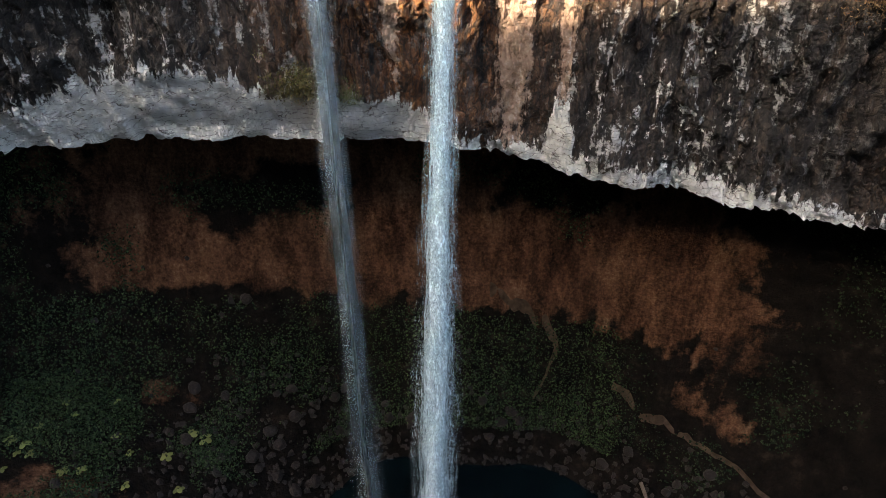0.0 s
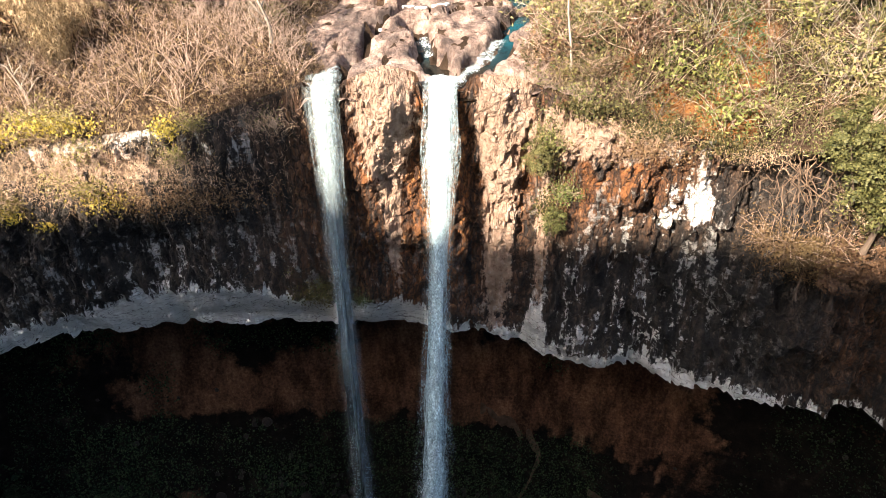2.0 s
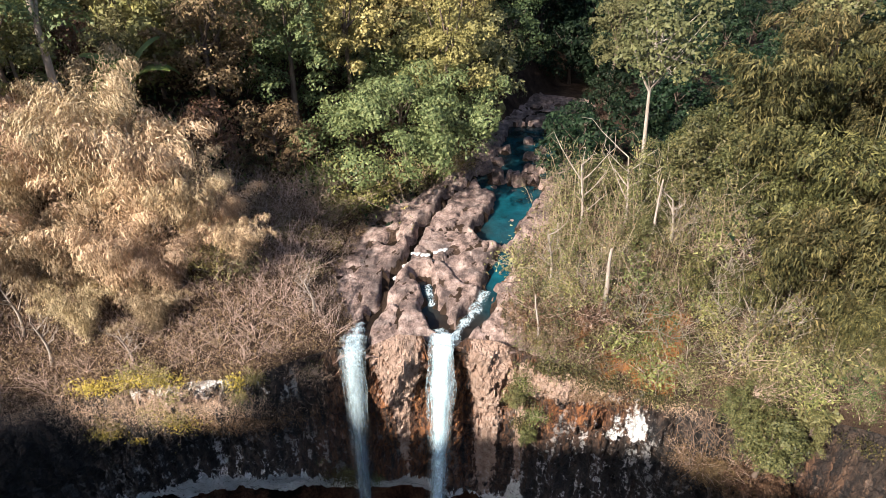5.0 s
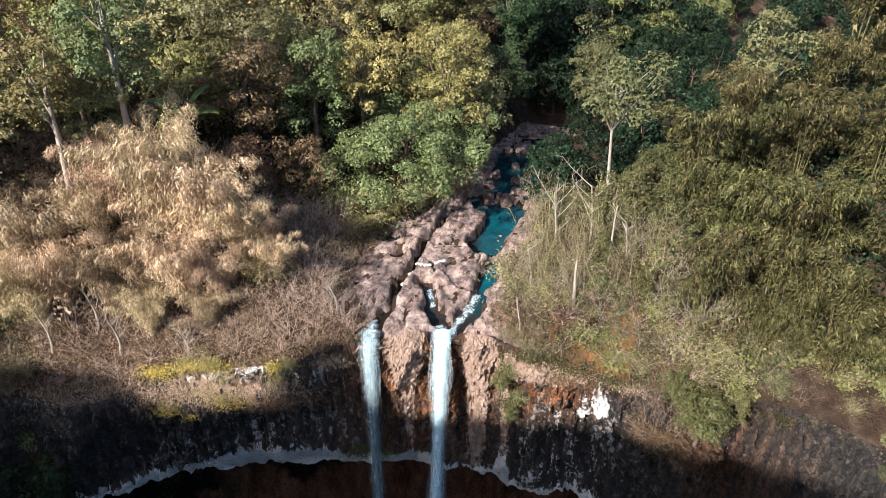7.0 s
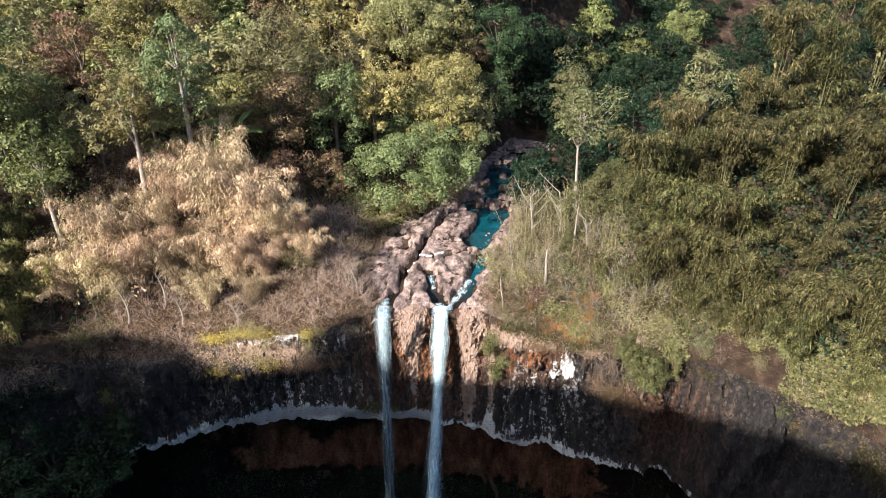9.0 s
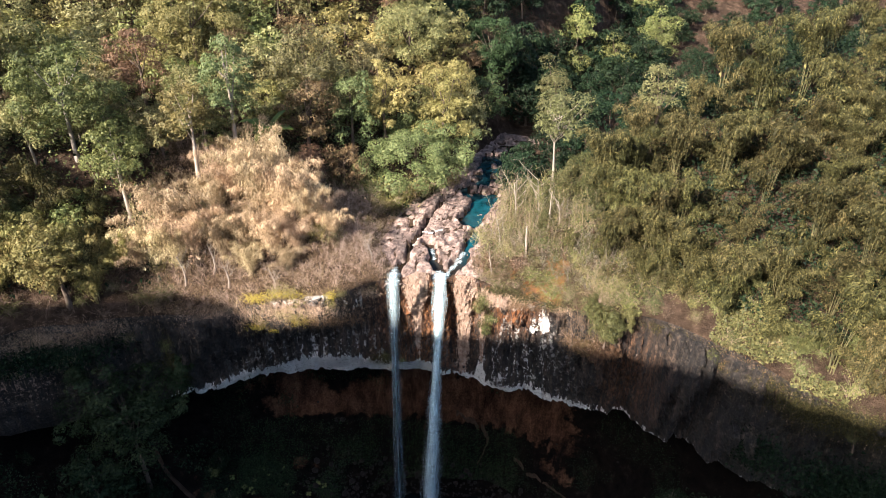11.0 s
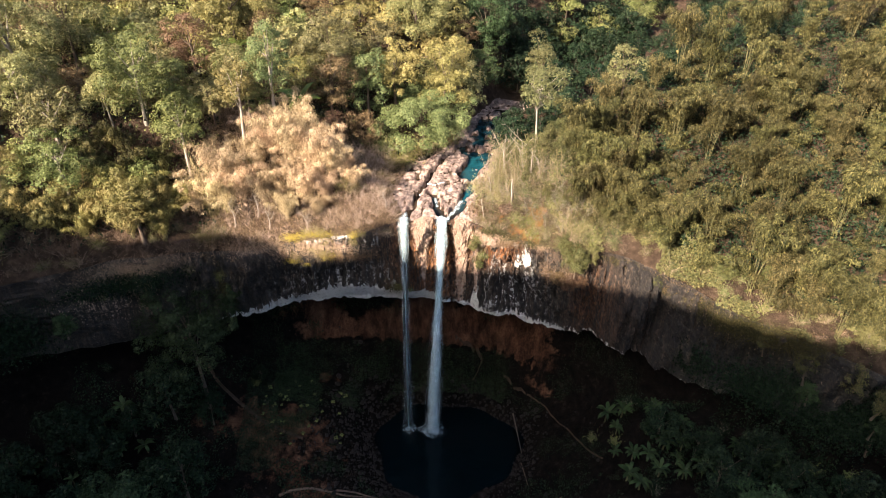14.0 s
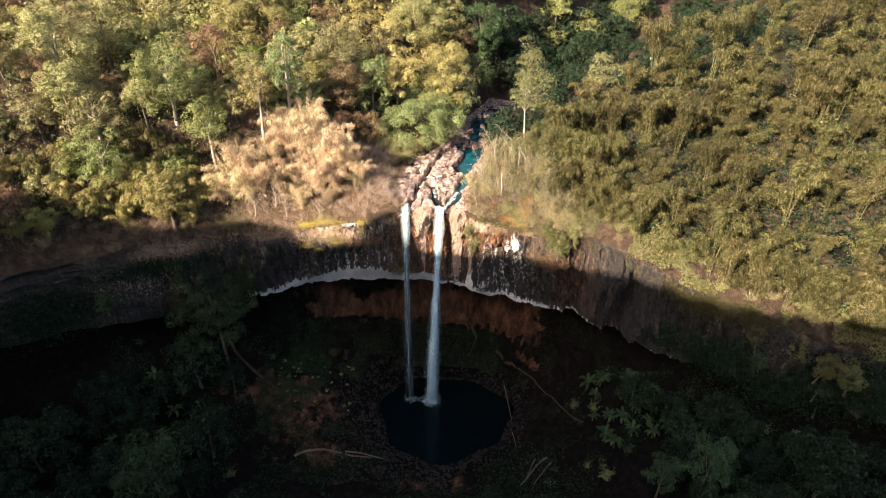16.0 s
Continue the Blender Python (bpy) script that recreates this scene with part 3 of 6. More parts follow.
# ---- the ground above, the cliff, the hollow ----
def spread(lo, hi, step, far, grow=1.35):
    """Even steps from lo to hi, then ever longer ones out to far on both sides."""
    mid = np.arange(lo, hi + step / 2, step)
    tail, s = [], step
    while (tail[-1] if tail else 0) < far:
        s *= grow
        tail.append((tail[-1] if tail else 0) + s)
    tail = np.array(tail)
    return np.concatenate([(lo - tail)[::-1], mid, hi + tail])


def build_upper():
    xs = spread(-60, 62, 0.6, 2400, 1.25)
    ss = np.concatenate([np.arange(0, 50, 0.5), 50 + np.cumsum(0.6 * 1.12 ** np.arange(52))])
    X, S = np.meshgrid(xs, ss)
    Y = edge_y(X) - 1.0 + S
    Z = np.where(S < 0.01, brow_z(X), upper_z(X, Y))
    v = np.stack([X, Y, Z], -1).reshape(-1, 3)
    bare = 0.95 * blob(X, S, 14.6, 1.4, 1.3, 1.4) + 0.35 * blob(X, S, 9.5, 0.5, 5.5, 1.8)
    ob = new("ground", mesh_of("ground", v, grid_faces(*X.shape), SOIL, attrs={"red": bare}))
    return tagged(ob, "dry brown soil and leaf litter on wooded slopes above a cliff", "ground", kind="structure")


def stream_rock():
    """The bare rock shelf that the stream runs over."""
    xs, ss = np.arange(-11, 19, 0.16), np.arange(0.0, 46, 0.16)
    X, S = np.meshgrid(xs, ss)
    Y = edge_y(X) - 1.0 + S
    side = X - stream_x(Y)
    half = shelf_half(side, Y) + 1.0
    inside = ramp(half - np.abs(side), -0.6, 0.6)
    Z = upper_z(X, Y) + 0.06 + (0.16 * fbm(X * 1.1, Y * 1.1, octaves=5, seed=61) + 0.16 * np.abs(fbm(X * 1.6 - Y * 1.1, Y * 0.5 + X * 0.4, octaves=4, seed=62))) * (1 - 0.8 * stream_bed(X, Y)) - 1.2 * (1 - inside)
    keep = (inside > 0.02).reshape(-1)
    f = grid_faces(*X.shape)
    f = f[keep[f].all(1)]
    used = np.unique(f)
    back = np.full(keep.size, -1)
    back[used] = np.arange(len(used))
    v = np.stack([X, Y, Z], -1).reshape(-1, 3)[used]
    ob = new("ground_rock_shelf", mesh_of("ground_rock_shelf", v, back[f], RIVER_ROCK))
    return tagged(ob, "worn pinkish brown rock shelf in the stream bed", "rock shelf", kind="structure")


def build_cliff():
    xs = spread(-36, 48, 0.15, 2400, 1.12)
    up = np.linspace(0, 1, 130)
    X, U = np.meshgrid(xs, up)
    foot, brow = foot_z(X), brow_z(X)
    d1, d2, who = worley(X * 1.9, np.zeros_like(X) + 0.3 + 0.02 * U, seed=70)
    foot = foot + (0.3 * who - 0.15) * ramp(d2 - d1, 0.0, 0.25) 
    Z = foot + (brow - foot) * U
    Y = edge_y(X) - 1.0 * U
    end = ramp(1 - U, 0.0, 0.04)
    # upright joints and steps of the old lava
    c1, c2, cw = worley(X * 1.0 + 0.15 * vnoise(X, Z * 0.6, seed=71), Z * 0.16, seed=72)
    k1, k2, kw = worley(X * 0.75 + 0.3 * vnoise(X, Z, seed=73), Z * 0.5 + 0.3 * vnoise(X, Z, seed=74), seed=76)
    by_fall = np.exp(-((X + 1) / 6.0) ** 2)
    cw, c1, c2 = cw * (1 - by_fall) + kw * by_fall, c1 * (1 - by_fall) + k1 * by_fall, c2 * (1 - by_fall) + k2 * by_fall
    e1, e2, ew = worley(X * 2.3, Z * (0.8 + by_fall), seed=75)
    relief = (0.9 - 0.45 * by_fall) * (cw - 0.5) * ramp(c2 - c1, 0.02, 0.2) + 0.3 * (ew - 0.5) * ramp(e2 - e1, 0.02, 0.2)
    relief = relief + 2.0 * fbm(X * 0.33, Z * 0.06, octaves=3, seed=86) * ramp(X, 21, 26)
    g1, g2, gw = worley(X * 1.9 + Z * 0.7, Z * 0.9 - X * 0.2, seed=85)
    relief = relief + 0.55 * (gw - 0.5) * ramp(g2 - g1, 0.0, 0.15) * ramp(np.abs(X), 7, 11)
    relief = relief + 0.7 * fbm(X * 0.25, Z * 0.25, octaves=3, seed=77) + 0.16 * fbm(X * 1.6, Z * 1.3, octaves=3, seed=78)
    smooth = 0.35 + 0.65 * ramp(np.abs(X + 10) * (X < -1) + 99 * (X >= -1) + 8 * ramp(Z - foot, 2.5, 4.5), 7, 14)
    boss = 1.0 * blob(X, Z, -2.8, 45, 1.5, 6) + 0.9 * blob(X, Z, 3.1, 44, 1.2, 7) - 0.5 * blob(X, Z, 0.5, 45, 1.0, 5) - 0.4 * blob(X, Z, -5.6, 45, 0.8, 4) - 3.4 * blob(X, Z, 17.2, 41.2, 1.6, 2.6) + 0.5 * blob(X, Z, -11, 42.0, 1.8, 1.5)
    buttress = 1.6 * blob(X, Z, 29.0, 34, 1.6, 7) - 2.2 * blob(X, Z, 32.2, 33, 1.4, 8) + 1.4 * blob(X, Z, -28, 38, 4, 4)
    Y = Y - (relief * smooth + boss + buttress) * end
    above = Z - foot
    band = np.interp(X, (-120, -53, -50.5, -48, -40, -35, -24, -18, -13, -9, -2, 0, 3, 8, 12, 17, 22, 120), (-3, -2.5, 0.5, -2.5, -2.5, 0.6, 2.2, 3.5, 4.5, 3.1, 2.6, 0.6, 0.6, 1.0, 1.2, 0.9, 0.1, -3))
    chalk = band - above
    Y = Y + np.interp(X, (-36, -28, -2, 2), (0.2, 0.45, 0.45, 0.24)) * np.clip(chalk, 0, 4.4) * (1 + 0.2 * fbm(X * 0.8, Z * 0.8, octaves=3, seed=69))
    chalk = np.maximum(chalk, 5 * blob(X, above, 5.9, 1.2, 0.8, 3.4) - 2.6)
    chalk = np.maximum(chalk, np.maximum(2.2 * blob(X, Z, 13.7, 39.3, 0.8, 2.2) - 1.5, 2.2 * blob(X, Z, 12.3, 38.2, 0.9, 1.3) - 1.6))
    chalk = np.maximum(chalk, 2.0 * blob(X, Z, -15.2, 43.0, 2.6, 0.45) - 1.5)
    rust = np.clip(1.3 * blob(X, Z, -1.5, 38, 5.5, 10) + 1.2 * blob(X, Z, 8.5, 41, 5, 3.6) + 0.5 * blob(X, Z, 24, 33, 3, 8), 0, 1)
    tan = 1.1 * blob(X, Z, -2.8, 44, 1.7, 4.5) + 0.6 * blob(X, Z, 3.2, 43.5, 1.3, 3.5) + 1.0 * blob(X, Z, 3.45, 38, 1.05, 12) + 0.7 * blob(X, Z, 5.85, 36, 0.5, 8) + 0.8 * blob(X, Z, -2.6, 37, 0.5, 6) + 0.7 * blob(X, Z, 8, 42.4, 4.5, 1.8) + 0.2 * blob(X, Z, 38, 40, 9, 3) + 0.6 * blob(X, Z, -18, 41.5, 7, 2) + 0.42 * blob(X, Z, -50, 35, 16, 8) + 0.3 * blob(X, Z, 46, 36, 14, 6)
    spot = np.clip(0.95 * blob(X, above, 11, 4, 5.5, 6.5) + 0.35 * blob(X, Z, 12.5, 39.5, 3, 3.5) + 0.7 * blob(X, above, -15, 5, 10, 3) + 0.8 * blob(X, Z, -15.5, 42.7, 3, 0.6) + 0.8 * blob(X, Z, -21, 42, 2.6, 0.9) + 0.9 * blob(X, Z, -11, 42.2, 1.7, 1.1) + 0.6 * blob(X, Z, 12.6, 39.6, 1.6, 2.4), 0, 1)
    rows, cols = X.shape
    # the roof of the hollow runs back from the foot of the cliff
    depth = np.array([0.0, 0.25, 0.8, 1.8, 3.5, 6, 9, 12, 15.5])[1:]
    lift = np.array([0.15, 0.5, 0.8, 1.4, 2.4, 3.5, 4.5, 5.5])
    rx = np.repeat(xs[None], len(depth), 0)
    ry = Y[0][None] + depth[:, None]
    rz = Z[0][None] + lift[:, None] + 0.5 * fbm(rx * 0.7, ry * 0.7, octaves=3, seed=79) * ramp(depth, 0.2, 2)[:, None]
    def stack(a, b):
        return np.concatenate([b[::-1], a])
    zero = np.zeros_like(rx)
    v = np.stack([stack(X, rx), stack(Y, ry), stack(Z, rz)], -1).reshape(-1, 3)
    attrs = {"chalk": stack(chalk, zero - 0.6 - depth[:, None]), "rust": stack(rust, zero + 0.2), "tan": stack(tan, zero), "spot": stack(spot, zero)}
    me = mesh_of("cliff", v, grid_faces(rows + len(depth), cols), ROCK, smooth=False, attrs=attrs)
    return tagged(new("cliff", me), "dark columnar basalt cliff with rust stains above a chalky white band", "cliff", kind="structure")


def build_lower():
    xs = spread(-122, 52, 0.65, 2400, 1.06)
    ss = np.concatenate([15.5 - np.arange(0, 45, 0.5), 15.5 - 45 - np.cumsum(0.6 * 1.05 ** np.arange(110))])[::-1]
    X, S = np.meshgrid(xs, ss)
    Y = edge_y(X) + S
    Z = lower_z(X, Y)
    # the broad patches paint the stronger light on the floor as paler earth
    red = bare_bank(X, Z) * ramp(S, 1.5, 4) + 0.75 * blob(X, Y, -29, 23, 11, 5) + 0.5 * blob(X, Y, -24, 14, 9, 5) + 0.4 * blob(X, Y, 1, 8, 18, 4)
    v = np.stack([X, Y, Z], -1).reshape(-1, 3)
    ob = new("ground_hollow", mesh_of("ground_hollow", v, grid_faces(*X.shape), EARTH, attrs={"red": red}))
    return tagged(ob, "red earth bank and soil of a rocky hollow, darkened for its shade", "ground", kind="structure")


build_upper()
stream_rock()
build_cliff()
build_lower()


# ---- water ----
def flat_sheet(name, xs, ys, zfun, mat, label, category):
    X, Y = np.meshgrid(xs, ys)
    v = np.stack([X, Y, zfun(X, Y)], -1).reshape(-1, 3)
    return tagged(new(name, mesh_of(name, v, grid_faces(*X.shape), mat)), label, category, kind="structure")


flat_sheet("water_pool", np.arange(-16, 20, 0.5), np.arange(9, 40, 0.5), lambda X, Y: 0.1 + 0.03 * fbm(X * 0.8, Y * 0.8, octaves=2, seed=80), POOL,
           "dark still plunge pool below the waterfall", "pool")


def stream_water():
    ys = np.arange(31.6, 84, 0.22)
    off = np.linspace(-1, 1, 60)
    Y, O = np.meshgrid(ys, off, indexing="ij")
    wide = np.interp(Y, (31, 34, 38, 46, 60, 84), (5.5, 6.0, 7.4, 7.0, 4.6, 2.4))
    X = stream_x(Y) - np.interp(Y, (31, 38, 50, 60), (1.5, 1.6, 1.4, -0.4)) + O * wide
    Z = np.interp(Y, (31.6, 33, 34.5, 36, 38, 46, 60, 90), (44.1, 44.22, 44.36, 44.65, 45.33, 46.56, 47.25, 47.95)) + 0.03 * fbm(X, Y, octaves=2, seed=81)
    teal = np.clip(blob(X, Y, 6.0, 48.2, 4.5, 6) + blob(X, Y, 4.2, 39, 1.8, 3.5) + 0.8 * blob(X, Y, 9, 60, 6, 7) + 0.5 * blob(X, Y, -0.9, 37.4, 1.6, 2), 0, 1)
    me = mesh_of("water_stream", np.stack([X, Y, Z], -1).reshape(-1, 3), grid_faces(*X.shape), STREAM, attrs={"teal": teal})
    return tagged(new("water_stream", me), "shallow teal stream running between rocks", "stream", kind="structure")


stream_water()


def waterfall(name, x0, y0, z0, drift, out, half, layers, label, thin=0.0, spread_foot=1.0):
    """A fall as nested ragged sleeves of threads that leave the lip in a low arc."""
    root = thing(name, label, "waterfall")
    zs = np.concatenate([[0.3, 0.2, 0.1], -np.linspace(0, 1, 90) ** 1.15 * z0])
    for layer in range(layers):
        f = (layer + 0.6) / layers
        ang = np.linspace(0, 2 * np.pi, 25)
        H, A = np.meshgrid(zs, ang, indexing="ij")
        t = np.clip(-H / z0, 0, 1)
        arc = np.sqrt(np.clip(t, 0, 1))
        w = half * f * (1.0 - 0.15 * ramp(t, 0, 0.18) + spread_foot * ramp(t, 0.12, 1.0))
        w = w * (1 + 0.22 * fbm(np.cos(A) * 1.3 + layer * 7, np.sin(A) * 1.3, H * 0.3, octaves=3, seed=90 + layer))
        dep = np.interp(t, (0, 0.05, 0.3, 1), (0.25, 0.5, 0.75, 0.9)) * w
        X = x0 + drift * t + np.cos(A) * w
        Y = y0 - out * arc + np.where(H > 0, 4 * H, 0.0) - np.sin(A) * dep
        Z = z0 + H + 0.0 * A
        thick = 0.3 - 0.46 * f - thin * ramp(t, 0.15, 0.6) + 0.08 * ramp(0.24 - t, 0, 0.2)
        me = mesh_of("water_sheet", np.stack([X, Y, Z], -1).reshape(-1, 3), grid_faces(*X.shape), (MIST if layer > 0 else FALL) if thin else (SPRAY if layer > 2 else FALL), attrs={"thick": thick + 0 * X})
        ob = part("water_sheet", me, root)
        ob.visible_shadow = True
    return root


def splash(root, x, y, size, seed):
    """Foam on the pool and a low skirt of spray at the foot of a fall."""
    r, a = np.meshgrid(np.linspace(0, 1, 16), np.linspace(0, 2 * np.pi, 49), indexing="ij")
    edge = 1 + 0.25 * vnoise(np.cos(a) * 2 + seed, np.sin(a) * 2, seed=seed)
    X, Y = x + size * r * edge * np.cos(a), y - 0.2 + 0.9 * size * r * edge * np.sin(a)
    Z = 0.2 + 0.35 * (1 - r) ** 2 + 0.1 * fbm(X * 3, Y * 3, octaves=3, seed=seed)
    v = np.stack([X, Y, Z], -1).reshape(-1, 3)
    part("foam", mesh_of("foam", v, grid_faces(*X.shape), FOAM, attrs={"thick": 0.3 - 0.45 * r}), root)
    h, a = np.meshgrid(np.linspace(0, 1, 12), np.linspace(0, 2 * np.pi, 33), indexing="ij")
    w = size * (0.85 - 0.6 * h ** 0.6) * (1 + 0.3 * fbm(np.cos(a) * 2, np.sin(a) * 2, h * 2, 3, seed + 3))
    v = np.stack([x + np.cos(a) * w, y + np.sin(a) * w * 0.8, 0.1 + 2.4 * size / 2 * h], -1).reshape(-1, 3)
    part("spray", mesh_of("spray", v, grid_faces(*h.shape), FOAM, attrs={"thick": 0.06 - 0.2 * h}), root)


main_fall = waterfall("waterfall", 0.3, 31.3, 44.75, -1.5, 1.8, 0.98, 7, "tall white main fall plunging free of the cliff into the pool", 0.0, 0.95)
side_fall = waterfall("waterfall", -5.6, 30.9, 45.05, -0.1, 1.2, 0.9, 8, "thin veil of a side fall breaking into mist", 0.09, 0.9)

def cascade(root, line, width, seed):
    """A short white run of water between rocks."""
    line = np.array(line, float)
    t, o = np.linspace(0, len(line) - 1, 26), np.linspace(-1, 1, 9)
    c = np.stack([np.interp(t, range(len(line)), line[:, i]) for i in range(3)], 1)
    d = np.gradient(c[:, :2], axis=0)
    d /= np.linalg.norm(d, axis=1)[:, None] + 1e-9
    w = width * (1 + 0.3 * vnoise(t * 2, seed, seed=seed))[:, None] * o
    X, Y = c[:, :1] - d[:, 1:] * w, c[:, 1:2] + d[:, :1] * w
    Z = c[:, 2:] + 0.12 * (1 - o ** 2) + 0.08 * fbm(X * 4, Y * 4, octaves=2, seed=seed)
    part("cascade", mesh_of("cascade", np.stack([X, Y, Z], -1).reshape(-1, 3), grid_faces(*X.shape), FOAM, attrs={"thick": 0.12 - 0.2 * o ** 2 + 0 * X}), root)


cascade(main_fall, ((3.4, 36.6, 45.75), (2.7, 35.2, 45.25), (1.7, 33.8, 44.85), (1.0, 32.4, 44.75), (0.7, 31.4, 44.8)), 0.5, 5)
cascade(main_fall, ((-0.9, 37.4, 45.7), (-0.6, 36.4, 45.45), (-0.4, 35.6, 45.1)), 0.35, 6)
cascade(main_fall, ((-0.1, 33.4, 44.75), (0.1, 32.4, 44.75), (0.2, 31.4, 44.8)), 0.7, 7)
cascade(side_fall, ((-5.4, 33.6, 45.2), (-5.5, 32.4, 45.15), (-5.6, 31.2, 45.1)), 0.55, 8)
splash(main_fall, -1.2, 29.4, 2.6, 11)
splash(side_fall, -5.6, 29.6, 1.5, 17)

# ---- plant shapes ----
def unit(r, n):
    d = r.normal(size=(n, 3))
    return d / np.linalg.norm(d, axis=1)[:, None]


def tree_meshes(seed, height, rx, rz, leaf_mat, bark, lobes=18, n_leaves=5000, leaf=0.26, limbs=6, girth=0.2, slim=0.7, flat=0.78):
    """A trunk with limbs under a crown of lobes; each lobe is a leafy mass set with smaller tufts of leaves."""
    r = np.random.default_rng(seed)
    wood, leaves = Soup(), Soup()
    top = height - rz * 0.7
    k = np.linspace(0, 1, 9)
    bend = r.uniform(-0.6, 0.6, 2)
    line = np.stack([bend[0] * np.sin(k * 2.2) * k, bend[1] * np.sin(k * 2.6) * k, -0.8 + k * (top + 0.8)], 1)
    wood.tube(line, girth * (1.25 - 0.9 * k) * (1 + 0.5 * np.exp(-k * 12)), 7)
    i = np.arange(lobes)
    zz = 1 - (i + 0.5) / lobes * 1.8
    a = i * 2.39996 + r.uniform(-0.7, 0.7, lobes)
    reach = r.uniform(0.4, 0.9, lobes)
    flank = np.sqrt(np.maximum(1 - zz ** 2, 0)) * rx * reach
    centre = np.stack([flank * np.cos(a), flank * np.sin(a), height - rz + zz * rz * reach], 1) + np.append(line[-1, :2] * 0.6, 0)
    size = math.sqrt(2 * rx * (rx + rz) * 0.9 / lobes) * r.uniform(0.6, 1.2, lobes)
    for c in centre[:limbs]:
        start = line[5] + (line[-1] - line[5]) * r.uniform(0, 0.8)
        s = np.linspace(0, 1, 5)[:, None]
        wood.tube(start * (1 - s) + c * s + np.array([0, 0, -0.8]) * (s * (1 - s)), girth * np.linspace(0.45, 0.1, 5), 5)
    tufts = 9
    per = max(n_leaves // (lobes * tufts), 4)
    squash = np.array([1, 1, flat])
    for c, rad in zip(centre, size):
        d = unit(r, tufts)
        d[:, 2] = np.where(d[:, 2] < -0.35, -d[:, 2], d[:, 2])
        mid = c + d * rad * r.uniform(0.5, 0.75, (tufts, 1)) * squash
        n = per * tufts
        e = unit(r, n)
        out = np.repeat(d, per, 0)
        e = np.where((np.sum(e * out, 1) < -0.3)[:, None], -e, e)
        at = np.repeat(mid, per, 0) + e * (np.repeat(rad * r.uniform(0.34, 0.55, tufts), per) * r.uniform(0.75, 1.1, n))[:, None] * squash
        nor = 0.7 * e + 0.6 * out + r.normal(size=(n, 3)) * 0.42 + np.array([0, 0, 0.2])
        leaves.leaves(at, nor, leaf * r.uniform(0.5, 1.35, n), r, slim)
    return wood.mesh("trunk", bark, True), leaves.mesh("crown", leaf_mat)


def make_tree(meshes, name, label, category, where, group=""):
    root = thing(name, label, category, group, where=where)
    part("trunk", meshes[0], root)
    part("crown", meshes[1], root)
    return root


def one_cane(line, radius, mat):
    s = Soup()
    s.tube(line, radius * np.linspace(1.1, 0.2, len(line)), 4)
    return s.mesh("cane", mat, True)


def plume_meshes(seed, n_canes, height, leaf_mat, cane_mat, reach, per, leaf, slim=0.3, fat=1.0, low=0.4, sprays=14, bow=0.42):
    """A clump of tall canes, each bowed under a feathery plume of drooping leaf sprays."""
    r = np.random.default_rng(seed)
    wood, leaves = [], Soup()
    for i in range(n_canes):
        a = i * 2.4 + r.uniform(-0.4, 0.4)
        h, out = height * r.uniform(0.5, 1.05), reach * math.sqrt((i + 0.5) / n_canes) * r.uniform(0.75, 1.2)
        k = np.linspace(0, 1, 9)
        way = np.array([math.cos(a), math.sin(a), 0.0])
        line = way * (0.3 + out * k ** 2.0)[:, None] + np.array([0, 0, 1.0]) * (h * (k - bow * k ** 3.2))[:, None]
        line[0, 2] = -0.6
        wood.append(one_cane(line, 0.05, cane_mat))
        q = low + (1.1 - low) * r.uniform(0, 1, per) ** 0.8
        core = np.stack([np.interp(q, k, line[:, c]) for c in range(3)], 1) + np.array([0, 0, -1.0]) * np.clip(q - 0.95, 0, 1)[:, None] * h * 0.3 + way * np.clip(q - 1, 0, 1)[:, None] * out * 1.5
        rad = fat * (0.2 + np.sin(np.pi * np.clip((q - low + 0.04) / (1.18 - low), 0, 1)) ** 0.8)
        d = unit(r, per)
        # sprays stand out in bunches along the plume
        bunch = 0.72 + 0.4 * np.sin(sprays * 1.3 * q + 2 * np.arctan2(d[:, 1], d[:, 0]) + i)
        at = core + d * np.array([1, 1, 0.85]) * (rad * bunch * r.uniform(0.7, 1.1, per))[:, None] + np.array([0, 0, -0.25]) * (rad * bunch)[:, None]
        nor = d + r.normal(size=(per, 3)) * 0.27 + np.array([0, 0, 0.15])
        leaves.leaves(at, nor, leaf * r.uniform(0.6, 1.35, per), r, slim, d * 0.5 + way * 0.4 + np.array([0, 0, -0.8]) + r.normal(size=(per, 3)) * 0.35)
    # dead sheaths and small leaves fill the foot of the clump
    n = 8 * n_canes
    d = unit(r, n) * np.array([1, 1, 0.5])
    at = d * reach * 0.42 * r.uniform(0.3, 1, (n, 1)) + np.array([0, 0, 1.0]) * height * r.uniform(0.04, 0.45, (n, 1))
    leaves.leaves(at, d + np.array([0, 0, 0.3]), leaf * 1.3 * r.uniform(0.7, 1.3, n), r, 0.5)
    return wood, leaves.mesh("foliage", leaf_mat)


